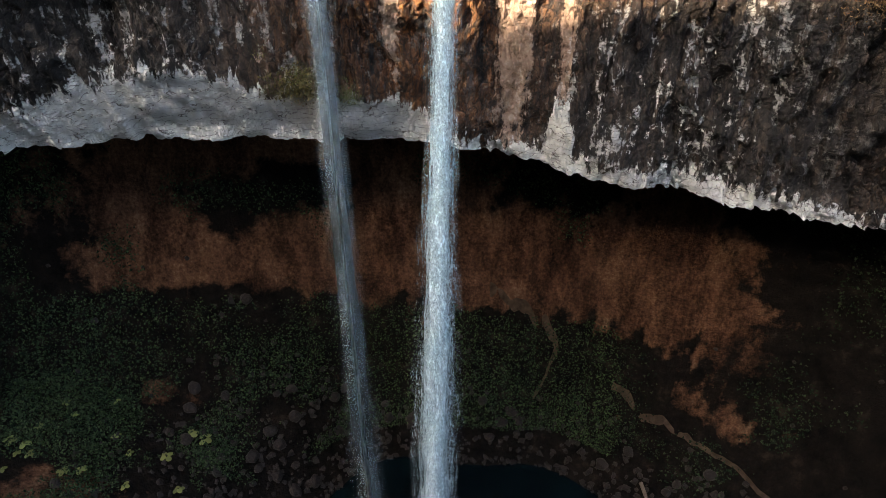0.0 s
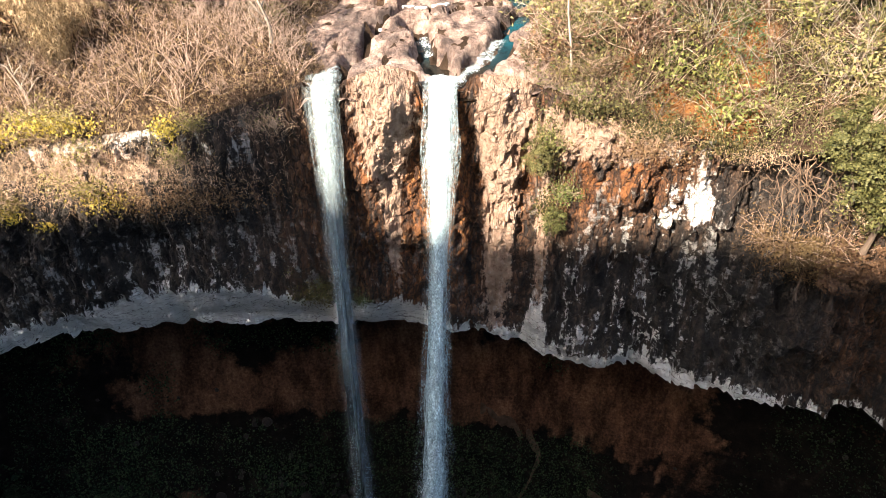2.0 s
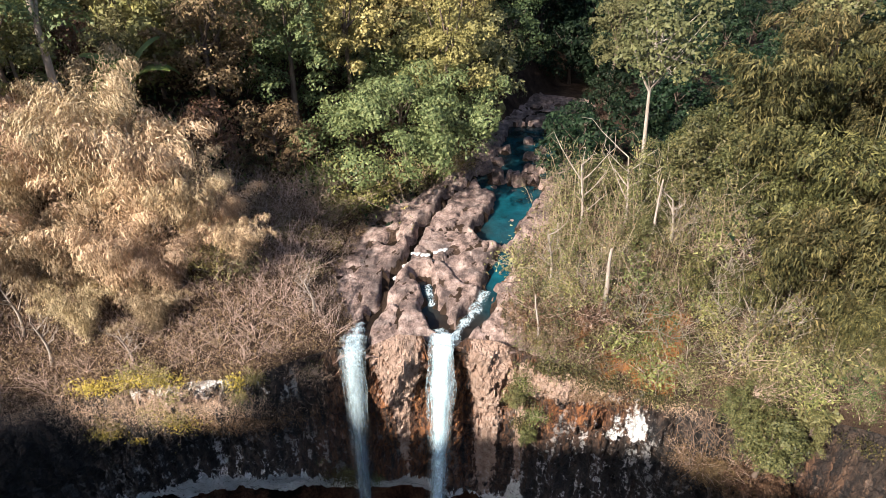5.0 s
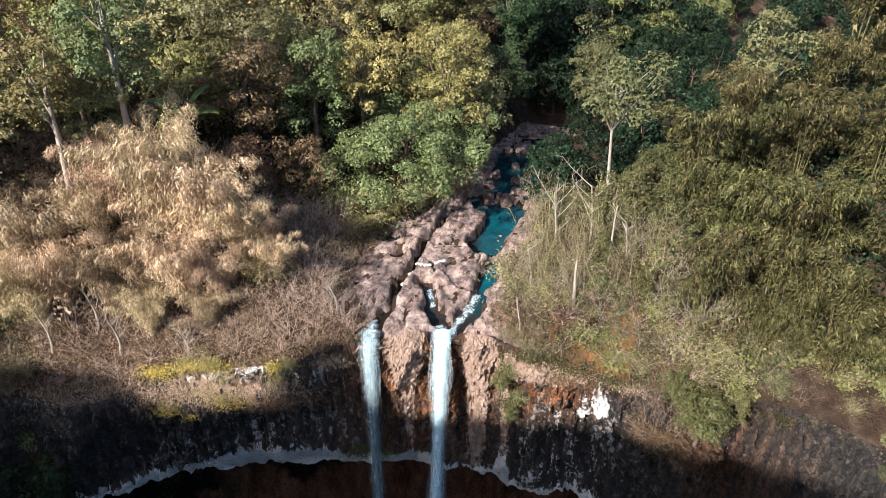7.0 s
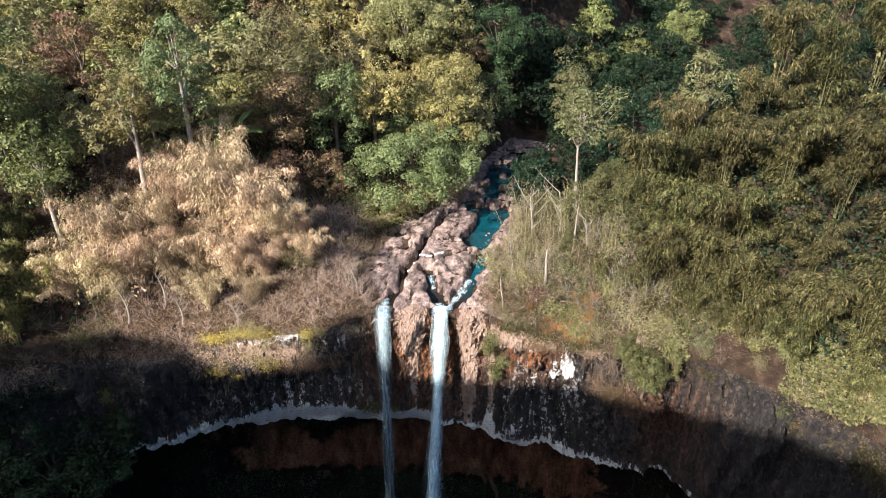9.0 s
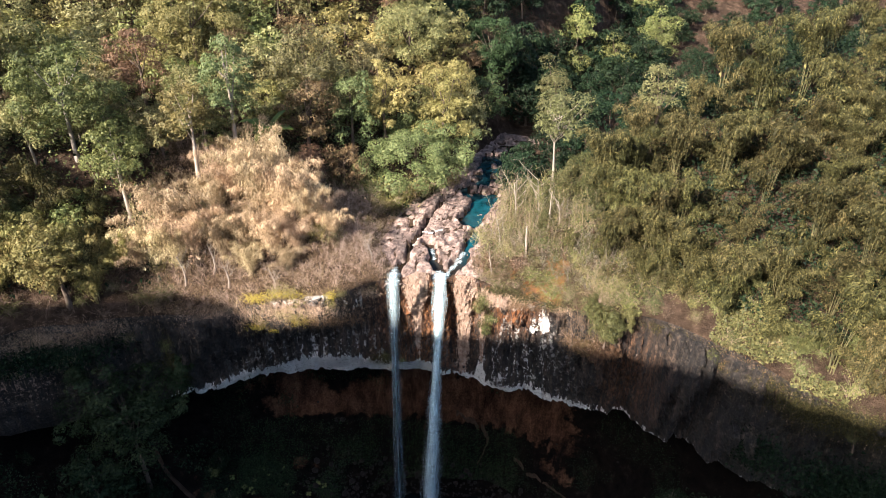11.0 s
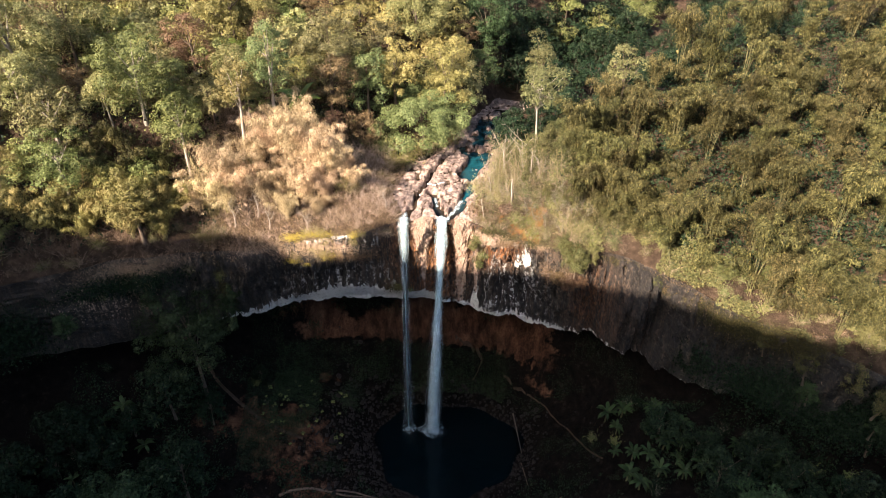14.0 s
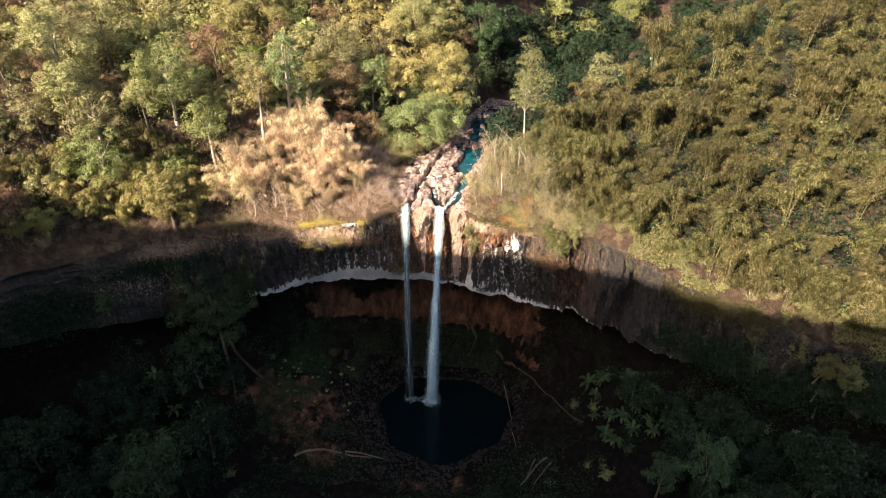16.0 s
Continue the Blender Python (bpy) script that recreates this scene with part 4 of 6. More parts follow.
def thicket_meshes(seed, n_canes, height, leaf_mat, cane_mat, leaf=0.22):
    """Dry canes that lean and cross, with bare side twigs and few leaves."""
    r = np.random.default_rng(seed)
    wood, leaves = [], Soup()
    for i in range(n_canes):
        a, h = r.uniform(0, 6.28), height * r.uniform(0.45, 1.1)
        way = np.array([math.cos(a), math.sin(a), 0]) * h * r.uniform(0.05, 0.4)
        k = np.linspace(0, 1, 7)
        droop = r.uniform(0.0, 0.5)
        line = np.array([r.uniform(-1.3, 1.3), r.uniform(-1.3, 1.3), 0]) + way * (k ** 1.6)[:, None] + np.array([0, 0, 1.0]) * (h * (k - droop * k ** 3.5))[:, None]
        line[0, 2] = -0.5
        s = Soup()
        s.tube(line, r.uniform(0.024, 0.05) * np.linspace(1.1, 0.3, 7), 3)
        for j in range(5):
            q = line[2 + j]
            end = q + r.normal(size=3) * 0.5 + np.array([0, 0, 0.25])
            s.tube(np.stack([q, (q + end) / 2 + r.normal(size=3) * 0.06, end]), np.array([0.018, 0.014, 0.008]), 3)
        wood.append(s.mesh("cane", cane_mat, True))
        n = 75
        q = r.uniform(0.35, 1.0, n)
        at = np.stack([np.interp(q, k, line[:, c]) for c in range(3)], 1) + r.normal(size=(n, 3)) * 0.28
        leaves.leaves(at, r.normal(size=(n, 3)) + np.array([0, -0.3, 0.5]), leaf * r.uniform(0.6, 1.4, n), r, 0.3)
    return wood, leaves.mesh("foliage", leaf_mat)


def make_bamboo(meshes, name, label, category, where, group=""):
    root = thing(name, label, category, group, where=where)
    for me in meshes[0]:
        part("cane", me, root)
    part("foliage", meshes[1], root)
    return root


def shrub_meshes(seed, size, twigs, n_leaves, leaf_mat, twig_mat, leaf=0.26, slim=0.5, spread_out=0.9, thick=0.022):
    """A low shrub of bowed twigs with leaves along them."""
    r = np.random.default_rng(seed)
    wood, leaves = Soup(), Soup()
    tips = []
    for i in range(twigs):
        a, h = r.uniform(0, 2 * np.pi), size * r.uniform(0.5, 1.1)
        o = spread_out * size * r.uniform(0.2, 1.0)
        k = np.linspace(0, 1, 5)
        line = np.stack([np.cos(a) * o * k ** 1.4, np.sin(a) * o * k ** 1.4, -0.25 + (h + 0.25) * (k - 0.25 * k ** 3)], 1) + np.cumsum(r.normal(size=(5, 3)) * 0.05 * size, 0)
        wood.tube(line, thick * (1.1 - 0.85 * k), 3)
        tips.append(line)
        for b in range(1):
            q = line[2 + i % 2]
            end = q + r.normal(size=3) * 0.3 * size + np.array([0, 0, 0.15 * size])
            wood.tube(np.stack([q, (q + end) / 2 + r.normal(size=3) * 0.04, end]), thick * np.array([0.55, 0.4, 0.2]), 3)
            tips.append(np.stack([q, q, q, end, end]))
    tips = np.array(tips)
    if n_leaves:
        i, s = r.integers(len(tips), size=n_leaves), r.uniform(0.35, 1, n_leaves)
        j = np.minimum((s * 4).astype(int), 3)
        f = (s * 4 - j)[:, None]
        at = tips[i, j] * (1 - f) + tips[i, j + 1] * f + r.normal(size=(n_leaves, 3)) * 0.14 * size
        leaves.leaves(at, r.normal(size=(n_leaves, 3)) * 0.6 + np.array([0, -0.2, 0.8]), leaf * r.uniform(0.6, 1.3, n_leaves), r, slim)
        return wood.mesh("branch_tangle", twig_mat, True), leaves.mesh("foliage", leaf_mat)
    return wood.mesh("branch_tangle", twig_mat, True), None


def twig_mesh(seed, size, twigs, mat=None):
    s, r = Soup(), np.random.default_rng(seed)
    for i in range(twigs):
        a, h, o = r.uniform(0, 6.28), size * r.uniform(0.5, 1.1), size * r.uniform(0.1, 0.9)
        k = np.linspace(0, 1, 4)
        line = np.stack([np.cos(a) * o * k ** 1.3, np.sin(a) * o * k ** 1.3, -0.2 + (h + 0.2) * (k - 0.2 * k ** 3)], 1) + np.cumsum(r.normal(size=(4, 3)) * 0.05 * size, 0)
        s.tube(line, 0.022 * (1.1 - 0.85 * k), 3)
        for j in (1, 2, 3):
            end = line[j] + r.normal(size=3) * 0.22 * size + np.array([0, 0, 0.16 * size])
            s.tube(np.stack([line[j], end]), np.array([0.014, 0.006]), 3)
    return s.mesh("twig", mat or TWIG, True)


def make_shrub(meshes, name, label, category, where, group=""):
    root = thing(name, label, category, group, where=where)
    tagged(part("branch_tangle", meshes[0], root), kind="stuff")
    if meshes[1]:
        part("foliage", meshes[1], root)
    return root


def banana_leaf(seed, length, droop, mat=LEAF_BANANA):
    r = np.random.default_rng(seed)
    k = np.linspace(0, 1, 9)
    x = length * k * (1 - 0.22 * k)
    z = length * (0.75 * k - droop * k ** 2.2)
    w = 0.34 * np.sin(np.pi * np.clip(k * 0.93 + 0.07, 0, 1)) ** 0.6
    w[0] = 0.04
    v, f = [], []
    for i in range(9):
        tear = r.uniform(0.8, 1.05)
        v += [(x[i], -w[i] * tear, z[i] - 0.10 * tear), (x[i], 0, z[i]), (x[i], w[i] * tear, z[i] - 0.10 * tear)]
    for i in range(8):
        a = i * 3
        f += [(a, a + 1, a + 4, a + 3), (a + 1, a + 2, a + 5, a + 4)]
    return mesh_of("leaf", v, f, mat)


def banana_stem():
    s = Soup()
    k = np.linspace(0, 1, 6)
    s.tube(np.stack([0.1 * k, 0 * k, -0.4 + 2.9 * k], 1), 0.17 * (1.1 - 0.6 * k), 8)
    return s.mesh("stem", CANE, True)


BANANA_PARTS = [banana_leaf(1, 2.6, 0.75), banana_leaf(2, 2.3, 1.0), banana_leaf(3, 2.5, 0.45)]
# the same banana leaves with shade put into their colour, for the hollow
SHADE_PARTS = [banana_leaf(4, 2.6, 0.75, LEAF_SHADE), banana_leaf(5, 2.3, 1.0, LEAF_SHADE), banana_leaf(6, 2.5, 0.45, LEAF_SHADE)]
BANANA_STEM = banana_stem()


def make_banana(where, label, group="banana plants", seed=0, leaves=BANANA_PARTS):
    r = np.random.default_rng(seed)
    root = thing("banana_plant", label, "banana plant", group, where=where)
    part("stem", BANANA_STEM, root)
    for i in range(10):
        part("leaf", leaves[i % 3], root, where=pose(0.1, 0, 2.3 + 0.03 * i, 0, r.uniform(-25, 15), i * 137.5 + r.uniform(-15, 15)))
    return root


def rock_mesh(seed, mat, rough=0.28, flat=0.7, level=3):
    r = np.random.default_rng(seed)
    bm = bmesh.new()
    bmesh.ops.create_icosphere(bm, subdivisions=level, radius=1)
    for v in bm.verts:
        p = np.array(v.co)
        n = 1 + rough * float(fbm(p[0] * 1.1 + seed * 3, p[1] * 1.1, p[2] * 1.1, 3, seed))
        v.co = Vector((p[0] * n, p[1] * n * 0.8, p[2] * n * flat))
    for i in range(7):
        d = Vector(r.normal(size=3)).normalized()
        d.z = abs(d.z) * 0.8
        cut = r.uniform(0.62, 0.82)
        for v in bm.verts:
            over = v.co.dot(d) - cut
            if over > 0:
                v.co -= d * over * 0.9
    me = bpy.data.meshes.new("rock")
    bm.to_mesh(me)
    bm.free()
    me.materials.append(mat)
    return me


def ground_pose(x, y, turn=0.0, size=1.0, sink=0.15, low=False):
    z = float((lower_z if low else upper_z)(x, y)) - sink
    return pose(x, y, z, 0, 0, turn) @ Matrix.Scale(size, 4)


def scatter(r, n, box, gap, ok):
    """Points inside a box that keep a gap from one another."""
    pts, tries = [], 0
    while len(pts) < n and tries < n * 30:
        tries += 1
        x, y = r.uniform(box[0], box[1]), r.uniform(box[2], box[3])
        if all((x - a) ** 2 + (y - b) ** 2 > gap * gap for a, b in pts) and ok(x, y):
            pts.append((x, y))
    return pts


class Plot:
    """Plants copies of a few shapes, each built once."""

    def __init__(self, maker, name, category, group, kinds, seed):
        self.maker, self.name, self.category, self.group, self.kinds = maker, name, category, group, kinds
        self.first, self.r = {}, np.random.default_rng(seed)

    def put(self, i, m):
        if i in self.first:
            return copy_thing(self.first[i], m @ Matrix.Scale(1 / self.first[i].scale[0], 4))
        meshes, label = self.kinds[i]
        self.first[i] = self.maker(meshes, self.name, label, self.category, m, self.group)
        return self.first[i]

    def spot(self, x, y, size=1.0, i=None, low=False, sink=0.15, lift=0.0):
        i = int(self.r.integers(len(self.kinds))) if i is None else i
        m = ground_pose(x, y, self.r.uniform(0, 360), size, sink - lift, low)
        return self.put(i, m)

    def many(self, pts, sizes, which=None, low=False, sink=0.15):
        for x, y in pts:
            i = None if which is None else int(self.r.choice(which))
            self.spot(x, y, self.r.uniform(*sizes), i, low, sink)


def carpet(name, label, category, n, box, ok, height, size, slim, mat, seed, low=False, upright=False):
    """Leaves or blades strewn over the ground, in one mesh. box: x from, to, then the way back from the cliff's edge, from, to."""
    r = np.random.default_rng(seed)
    x, back = r.uniform(box[0], box[1], n), r.uniform(box[2], box[3], n)
    y = edge_y(x) + back
    keep = ok(x, y)
    x, y = x[keep], y[keep]
    f = lower_z if low else upper_z
    z = f(x, y)
    gx, gy = (f(x + 0.3, y) - z) / 0.3, (f(x, y + 0.3) - z) / 0.3
    nor = np.stack([-gx, -gy, np.ones_like(z)], 1)
    nor /= np.linalg.norm(nor, axis=1)[:, None]
    m = len(x)
    up = height * r.uniform(0.02, 1.0, m) ** 1.5
    at = np.stack([x, y, z], 1) + nor * up[:, None]
    s = Soup()
    if upright:
        way = nor * 0.5 + np.array([0, 0, 0.7]) + r.normal(size=(m, 3)) * 0.45
        s.leaves(at, r.normal(size=(m, 3)) + np.array([0, -0.5, 0]), size * r.uniform(0.5, 1.4, m), r, slim, way)
    else:
        s.leaves(at, nor + r.normal(size=(m, 3)) * 0.5, size * r.uniform(0.5, 1.4, m), r, slim)
    return tagged(new(name, s.mesh(name, mat)), label, category, kind="stuff")


def face_y(x, z):
    """How far out the cliff's face stands, but for its small relief."""
    u = np.clip((z - foot_z(x)) / (brow_z(x) - foot_z(x)), 0, 1)
    return edge_y(x) - 1.0 * u


def face_carpet(name, label, category, patches, per_area, size, slim, mat, seed, hang=0.5):
    """Leaves and stalks that hang over the cliff's face in patches: x, z, half width, half height."""
    r = np.random.default_rng(seed)
    s = Soup()
    for cx, cz, hx, hz in patches:
        m = int(per_area * hx * hz * 4)
        x, z = cx + hx * np.clip(r.normal(size=m) * 0.5, -1.3, 1.3), cz + hz * np.clip(r.normal(size=m) * 0.5, -1.3, 1.3)
        y = face_y(x, z) - 0.25 - r.uniform(0, 0.9, m) * 0.8
        nor = np.array([0, -0.9, 0.4]) + r.normal(size=(m, 3)) * 0.55
        s.leaves(np.stack([x, y, z], 1), nor, size * r.uniform(0.5, 1.4, m), r, slim, np.array([0, -0.3, -hang]) + r.normal(size=(m, 3)) * 0.6)
    return tagged(new(name, s.mesh(name, mat)), label, category, kind="stuff")

# ---- planting above the cliff ----
def bank_left(x, y):
    return stream_x(y) - x


def behind(x, y):
    return y - edge_y(x)


TREES = [(tree_meshes(1, 13, 5.2, 5.4, LEAF_OLIVE, BARK_PALE, 26, 7600, 0.3), "round crowned olive green tree with a pale trunk"),
         (tree_meshes(2, 15, 3.8, 6.2, LEAF_GREEN, BARK_PALE, 26, 6500, 0.31, girth=0.25), "tall narrow green tree with a pale bare trunk"),
         (tree_meshes(3, 8, 4.8, 4.2, LEAF_GREEN, BARK_BROWN, 22, 5400, 0.31), "low spreading green tree on the slope"),
         (tree_meshes(4, 13, 5.8, 6.0, LEAF_OLIVE, BARK_BROWN, 30, 8400, 0.31, girth=0.26), "dense olive green forest tree"),
         (tree_meshes(5, 11, 4.4, 5.0, LEAF_GOLD, BARK_BROWN, 22, 5400, 0.31), "yellow green tree on the hillside"),
         (tree_meshes(6, 10, 4.2, 4.4, LEAF_RUST, BARK_BROWN, 20, 4600, 0.3), "russet brown dry leaved tree"),
         (tree_meshes(7, 8, 2.8, 4.4, LEAF_IVY, BARK_BROWN, 26, 9000, 0.16, slim=0.8), "slender tree hung with olive green creeper"),
         # valley tree with the valley's shade put into its leaves
         (tree_meshes(9, 9, 5.2, 4.4, LEAF_DEEP_SHADE, BARK_BROWN, 24, 3000, 0.46), "dark blue green tree in the upper valley"),
         (tree_meshes(10, 12, 5.8, 5.8, LEAF_OLIVE, BARK_BROWN, 28, 5000, 0.4), "olive green tree of the far forest"),
         (tree_meshes(11, 11, 5.4, 5.2, LEAF_GREEN, BARK_BROWN, 26, 4500, 0.4), "green tree of the far forest"),
         (tree_meshes(12, 10, 4.8, 4.9, LEAF_GOLD, BARK_BROWN, 22, 3900, 0.4), "yellow green tree of the far forest")]
BAMBOO = [(plume_meshes(11, 8, 15, LEAF_BAMBOO, CANE, 3.5, 700, 0.38, 0.3, fat=1.15, low=0.36, bow=0.32), "arching olive green bamboo clump on the hillside"),
          (plume_meshes(12, 9, 17, LEAF_BAMBOO, CANE, 3.9, 700, 0.4, 0.3, fat=1.25, low=0.38, bow=0.34), "tall drooping olive bamboo clump on the hillside"),
          (plume_meshes(13, 7, 11, LEAF_BAMBOO, CANE, 3.1, 640, 0.36, 0.3, fat=1.0, low=0.32, bow=0.32), "low olive bamboo clump on the hillside"),
          (plume_meshes(14, 14, 11.5, LEAF_STRAW, DRY_CANE, 4.2, 900, 0.34, 0.2, 1.25, 0.2, 16, 0.26), "straw coloured dry bamboo clump above the cliff"),
          (plume_meshes(15, 11, 9, LEAF_GOLD, CANE, 3.4, 480, 0.34, 0.28, 1.0, 0.2, bow=0.28), "yellow green bamboo clump above the cliff"),
          (plume_meshes(17, 6, 6.5, LEAF_BAMBOO, CANE, 3.0, 330, 0.4, 0.32, fat=1.0, low=0.15), "young olive bamboo clump on the hillside"),
          (thicket_meshes(16, 13, 8.5, LEAF_OLIVE, DRY_CANE), "thicket of bare dry canes beside the stream")]
SHRUBS = [(shrub_meshes(21, 2.0, 30, 60, LEAF_RUST, TWIG, 0.16), "leafless reddish brown shrub on the dry slope"),
          (shrub_meshes(22, 2.4, 28, 150, LEAF_STRAW, DRY_CANE, 0.2, 0.3), "dry straw coloured shrub on the slope"),
          (shrub_meshes(23, 1.8, 22, 800, LEAF_GREEN, TWIG, 0.17), "leafy green shrub among the rocks"),
          (shrub_meshes(24, 1.9, 22, 800, LEAF_GOLD, TWIG, 0.17), "yellow green leafy shrub above the cliff"),
          (shrub_meshes(25, 2.0, 24, 800, LEAF_OLIVE, TWIG, 0.17), "olive green shrub above the cliff"),
          (shrub_meshes(26, 2.0, 30, 700, LEAF_RUST, TWIG, 0.17), "russet leaved shrub above the cliff")]

forest = Plot(make_tree, "forest_tree", "tree", "trees above the cliff", TREES, 31)
canes = Plot(make_bamboo, "bamboo_clump", "bamboo", "bamboo clumps above the cliff", BAMBOO, 32)
brush = Plot(make_shrub, "shrub", "shrub", "shrubs above the cliff", SHRUBS, 33)

# trees that stand out: x, y, height of the crown's middle, its half width and half height, lobes
STANDS = ((-25.4, 40.0, 67.0, 3.7, 5.9, 24, LEAF_MID, BARK_PALE, "tall narrow green tree with a pale bare trunk"),
          (-29.8, 37.0, 64.2, 3.3, 4.0, 18, LEAF_GOLD, BARK_PALE, "yellow green tree with a slim pale trunk"),
          (-37.7, 34.0, 60.0, 4.4, 4.4, 16, LEAF_GREEN, BARK_PALE, "bright green tree with a lumpy crown above the cliff"),
          (-43.6, 36.5, 66.0, 7.4, 5.4, 34, LEAF_GREEN, BARK_PALE, "large green tree with a many lobed crown"),
          (-53.1, 28.0, 56.0, 5.4, 5.6, 22, LEAF_GREEN, BARK_PALE, "dense round crowned green tree above the cliff"),
          (-43.6, 26.4, 51.2, 4.2, 5.4, 20, LEAF_GOLD, BARK_BROWN, "yellowing bushy tree on the cliff brow"),
          (-61.8, 40.0, 72.1, 6.6, 6.3, 26, LEAF_OLIVE, BARK_PALE, "tall olive tree with pale forked limbs"),
          (-58.8, 50.0, 73.0, 5.8, 5.0, 22, LEAF_OLIVE, BARK_BROWN, "dense olive green forest tree"),
          (-40.2, 50.0, 69.4, 3.2, 3.2, 14, LEAF_RUST, BARK_BROWN, "russet brown dry leaved tree"),
          (-36.4, 62.0, 69.6, 7.0, 5.9, 28, LEAF_GOLD, BARK_BROWN, "broad golden crowned tree on the hillside"),
          (-18.6, 53.0, 66.4, 5.9, 5.8, 26, LEAF_OLIVE, BARK_BROWN, "rounded olive green tree on the hillside"),
          (-18.1, 48.5, 62.0, 4.2, 4.2, 18, LEAF_RUST, BARK_BROWN, "russet brown dry leaved tree"),
          (-12.5, 52.0, 61.2, 4.1, 5.3, 20, LEAF_MID, BARK_BROWN, "upright green tree behind the dry slope"),
          (-8.0, 55.5, 61.4, 3.8, 4.8, 18, LEAF_GOLD, BARK_BROWN, "yellow green tree behind the stream bank"),
          (0.3, 57.0, 60.0, 4.8, 5.0, 22, LEAF_GOLD, BARK_BROWN, "yellow green tree behind the stream bank"),
          (-2.9, 51.2, 53.8, 10.2, 4.4, 54, LEAF_MID, BARK_BROWN, "broad dark green spreading tree beside the stream"),
          (-5.1, 72.0, 66.8, 7.0, 5.4, 28, LEAF_OLIVE, BARK_BROWN, "dense olive green forest tree"),
          (8.8, 80.0, 62.0, 6.4, 5.6, 28, LEAF_SHADE, BARK_BROWN, "green tree at the head of the valley, darkened for its shade"),
          (19.4, 72.0, 59.0, 3.2, 4.4, 16, LEAF_PALE, BARK_BROWN, "pale olive tree rising from the shaded valley"),
          (28.5, 45.6, 65.6, 2.8, 3.6, 14, LEAF_PALE, BARK_BROWN, "small yellow green tree above the bamboo"),
          (3.0, 66.0, 60.0, 3.8, 5.0, 18, LEAF_GOLD, BARK_BROWN, "tall yellow green tree over the stream"),
          (7.4, 71.0, 56.0, 4.4, 4.8, 20, LEAF_SHADE, BARK_BROWN, "green tree over the stream, leaves darkened for the shade"),
          (-54.0, 31.0, 62.0, 5.0, 5.2, 22, LEAF_OLIVE, BARK_PALE, "olive green tree with a pale leaning trunk"))
for i, (x, y, z, rx, rz, lobes, leaf_mat, bark, label) in enumerate(STANDS):
    ground = float(upper_z(x, y))
    tall = z + rz - ground
    if y > 45:
        rz = max(rz, 0.47 * tall)
    elif x < -38:
        rz = max(rz, 0.43 * tall)
    make_tree(tree_meshes(200 + i, tall, rx, rz, leaf_mat, bark, int(lobes * 1.25), int(400 * rx * (rx + rz) / 2), 0.25, girth=0.13 + 0.01 * tall), "forest_tree", label, "tree", pose(x, y, ground, 0, 0, 40 * i), "trees above the cliff")
make_tree(tree_meshes(230, 15.5, 4.5, 4.2, LEAF_PALE, BARK_PALE, 30, 3600, 0.3, 28, 0.17), "forest_tree", "sparse pale leaved tree with a white branching trunk", "tree", ground_pose(15.5, 43.5), "trees above the cliff")
HERO = [(x, y) for x, y, *rest in STANDS] + [(1.5, 50.5), (-7, 51), (15.5, 43.5), (-35.5, 57), (-22.7, 43.8)]


def clear_of_heroes(x, y, gap):
    return all((x - a) ** 2 + (y - b) ** 2 > gap * gap for a, b in HERO)


r6 = np.random.default_rng(6)
def wood_left(x, y):
    return bank_left(x, y) > np.interp(y, (30, 44, 50, 60, 76, 82), (39, 19, 9, 6, 5, 0)) and behind(x, y) > 2.5 and clear_of_heroes(x, y, 4.4)


forest.many(scatter(r6, 90, (-72, 2, 15, 50), 4.2, wood_left), (0.45, 0.8), [0, 0, 2, 2, 3, 4, 5])
forest.many(scatter(r6, 125, (-80, 10, 50, 80), 4.8, wood_left), (0.7, 1.05), [8, 8, 8, 9, 10, 5, 10])
forest.many(scatter(r6, 64, (-80, -2, 80, 125), 7, wood_left), (1.0, 1.4), [8, 8, 9, 10])
# kind 7 fills the valley with shade-coloured crowns, as no shadow falls there
forest.many(scatter(r6, 34, (-2, 40, 80, 130), 6, wood_left), (0.8, 1.2), [7])
forest.many(scatter(r6, 110, (9, 110, 50, 150), 5.2, lambda x, y: x > stream_x(y) + np.interp(y, (74, 82), (4, 0)) and y > 31 + 0.62 * x and clear_of_heroes(x, y, 4)), (0.45, 0.85), [7])
canes.many(scatter(r6, 92, (17, 72, -8, 42), 4.6, lambda x, y: y < 28 + 0.62 * x and x > stream_x(y) + np.interp(y, (30, 50), (15, 9.5)) and behind(x, y) > 0.9 and clear_of_heroes(x, y, 2)), (0.5, 1.0), [0, 0, 1, 1, 1])
canes.many(scatter(r6, 56, (14, 85, 36, 82), 5.3, lambda x, y: x > stream_x(y) + 9 and y < 28 + 0.62 * x and clear_of_heroes(x, y, 2)), (0.7, 1.1), [0, 0, 1, 1])
canes.many(scatter(r6, 64, (19, 76, -8, 60), 3.3, lambda x, y: y < 30 + 0.62 * x and x > stream_x(y) + 11 and behind(x, y) > 1.2), (0.7, 1.2), [5])
forest.many(scatter(r6, 26, (25, 62, 92, 150), 5.5, lambda x, y: abs(x - stream_x(y)) < 9), (0.7, 1.0), [7, 7, 9])
forest.many(scatter(r6, 20, (24, 66, -2, 30), 6, lambda x, y: 1.5 < behind(x, y) < 9), (0.45, 0.75), [6])
canes.many(scatter(r6, 34, (-76, -37, 5, 45), 3.4, lambda x, y: 0.9 < behind(x, y) < 9 and clear_of_heroes(x, y, 3)), (0.6, 1.0), [4, 4, 4, 2, 0])
brush.many(scatter(r6, 45, (6, 25, 24, 42), 1.5, lambda x, y: x > stream_x(y) + 5 and 1.2 < behind(x, y) < 8), (0.7, 1.2), [2, 3, 4, 4, 4, 5, 1])
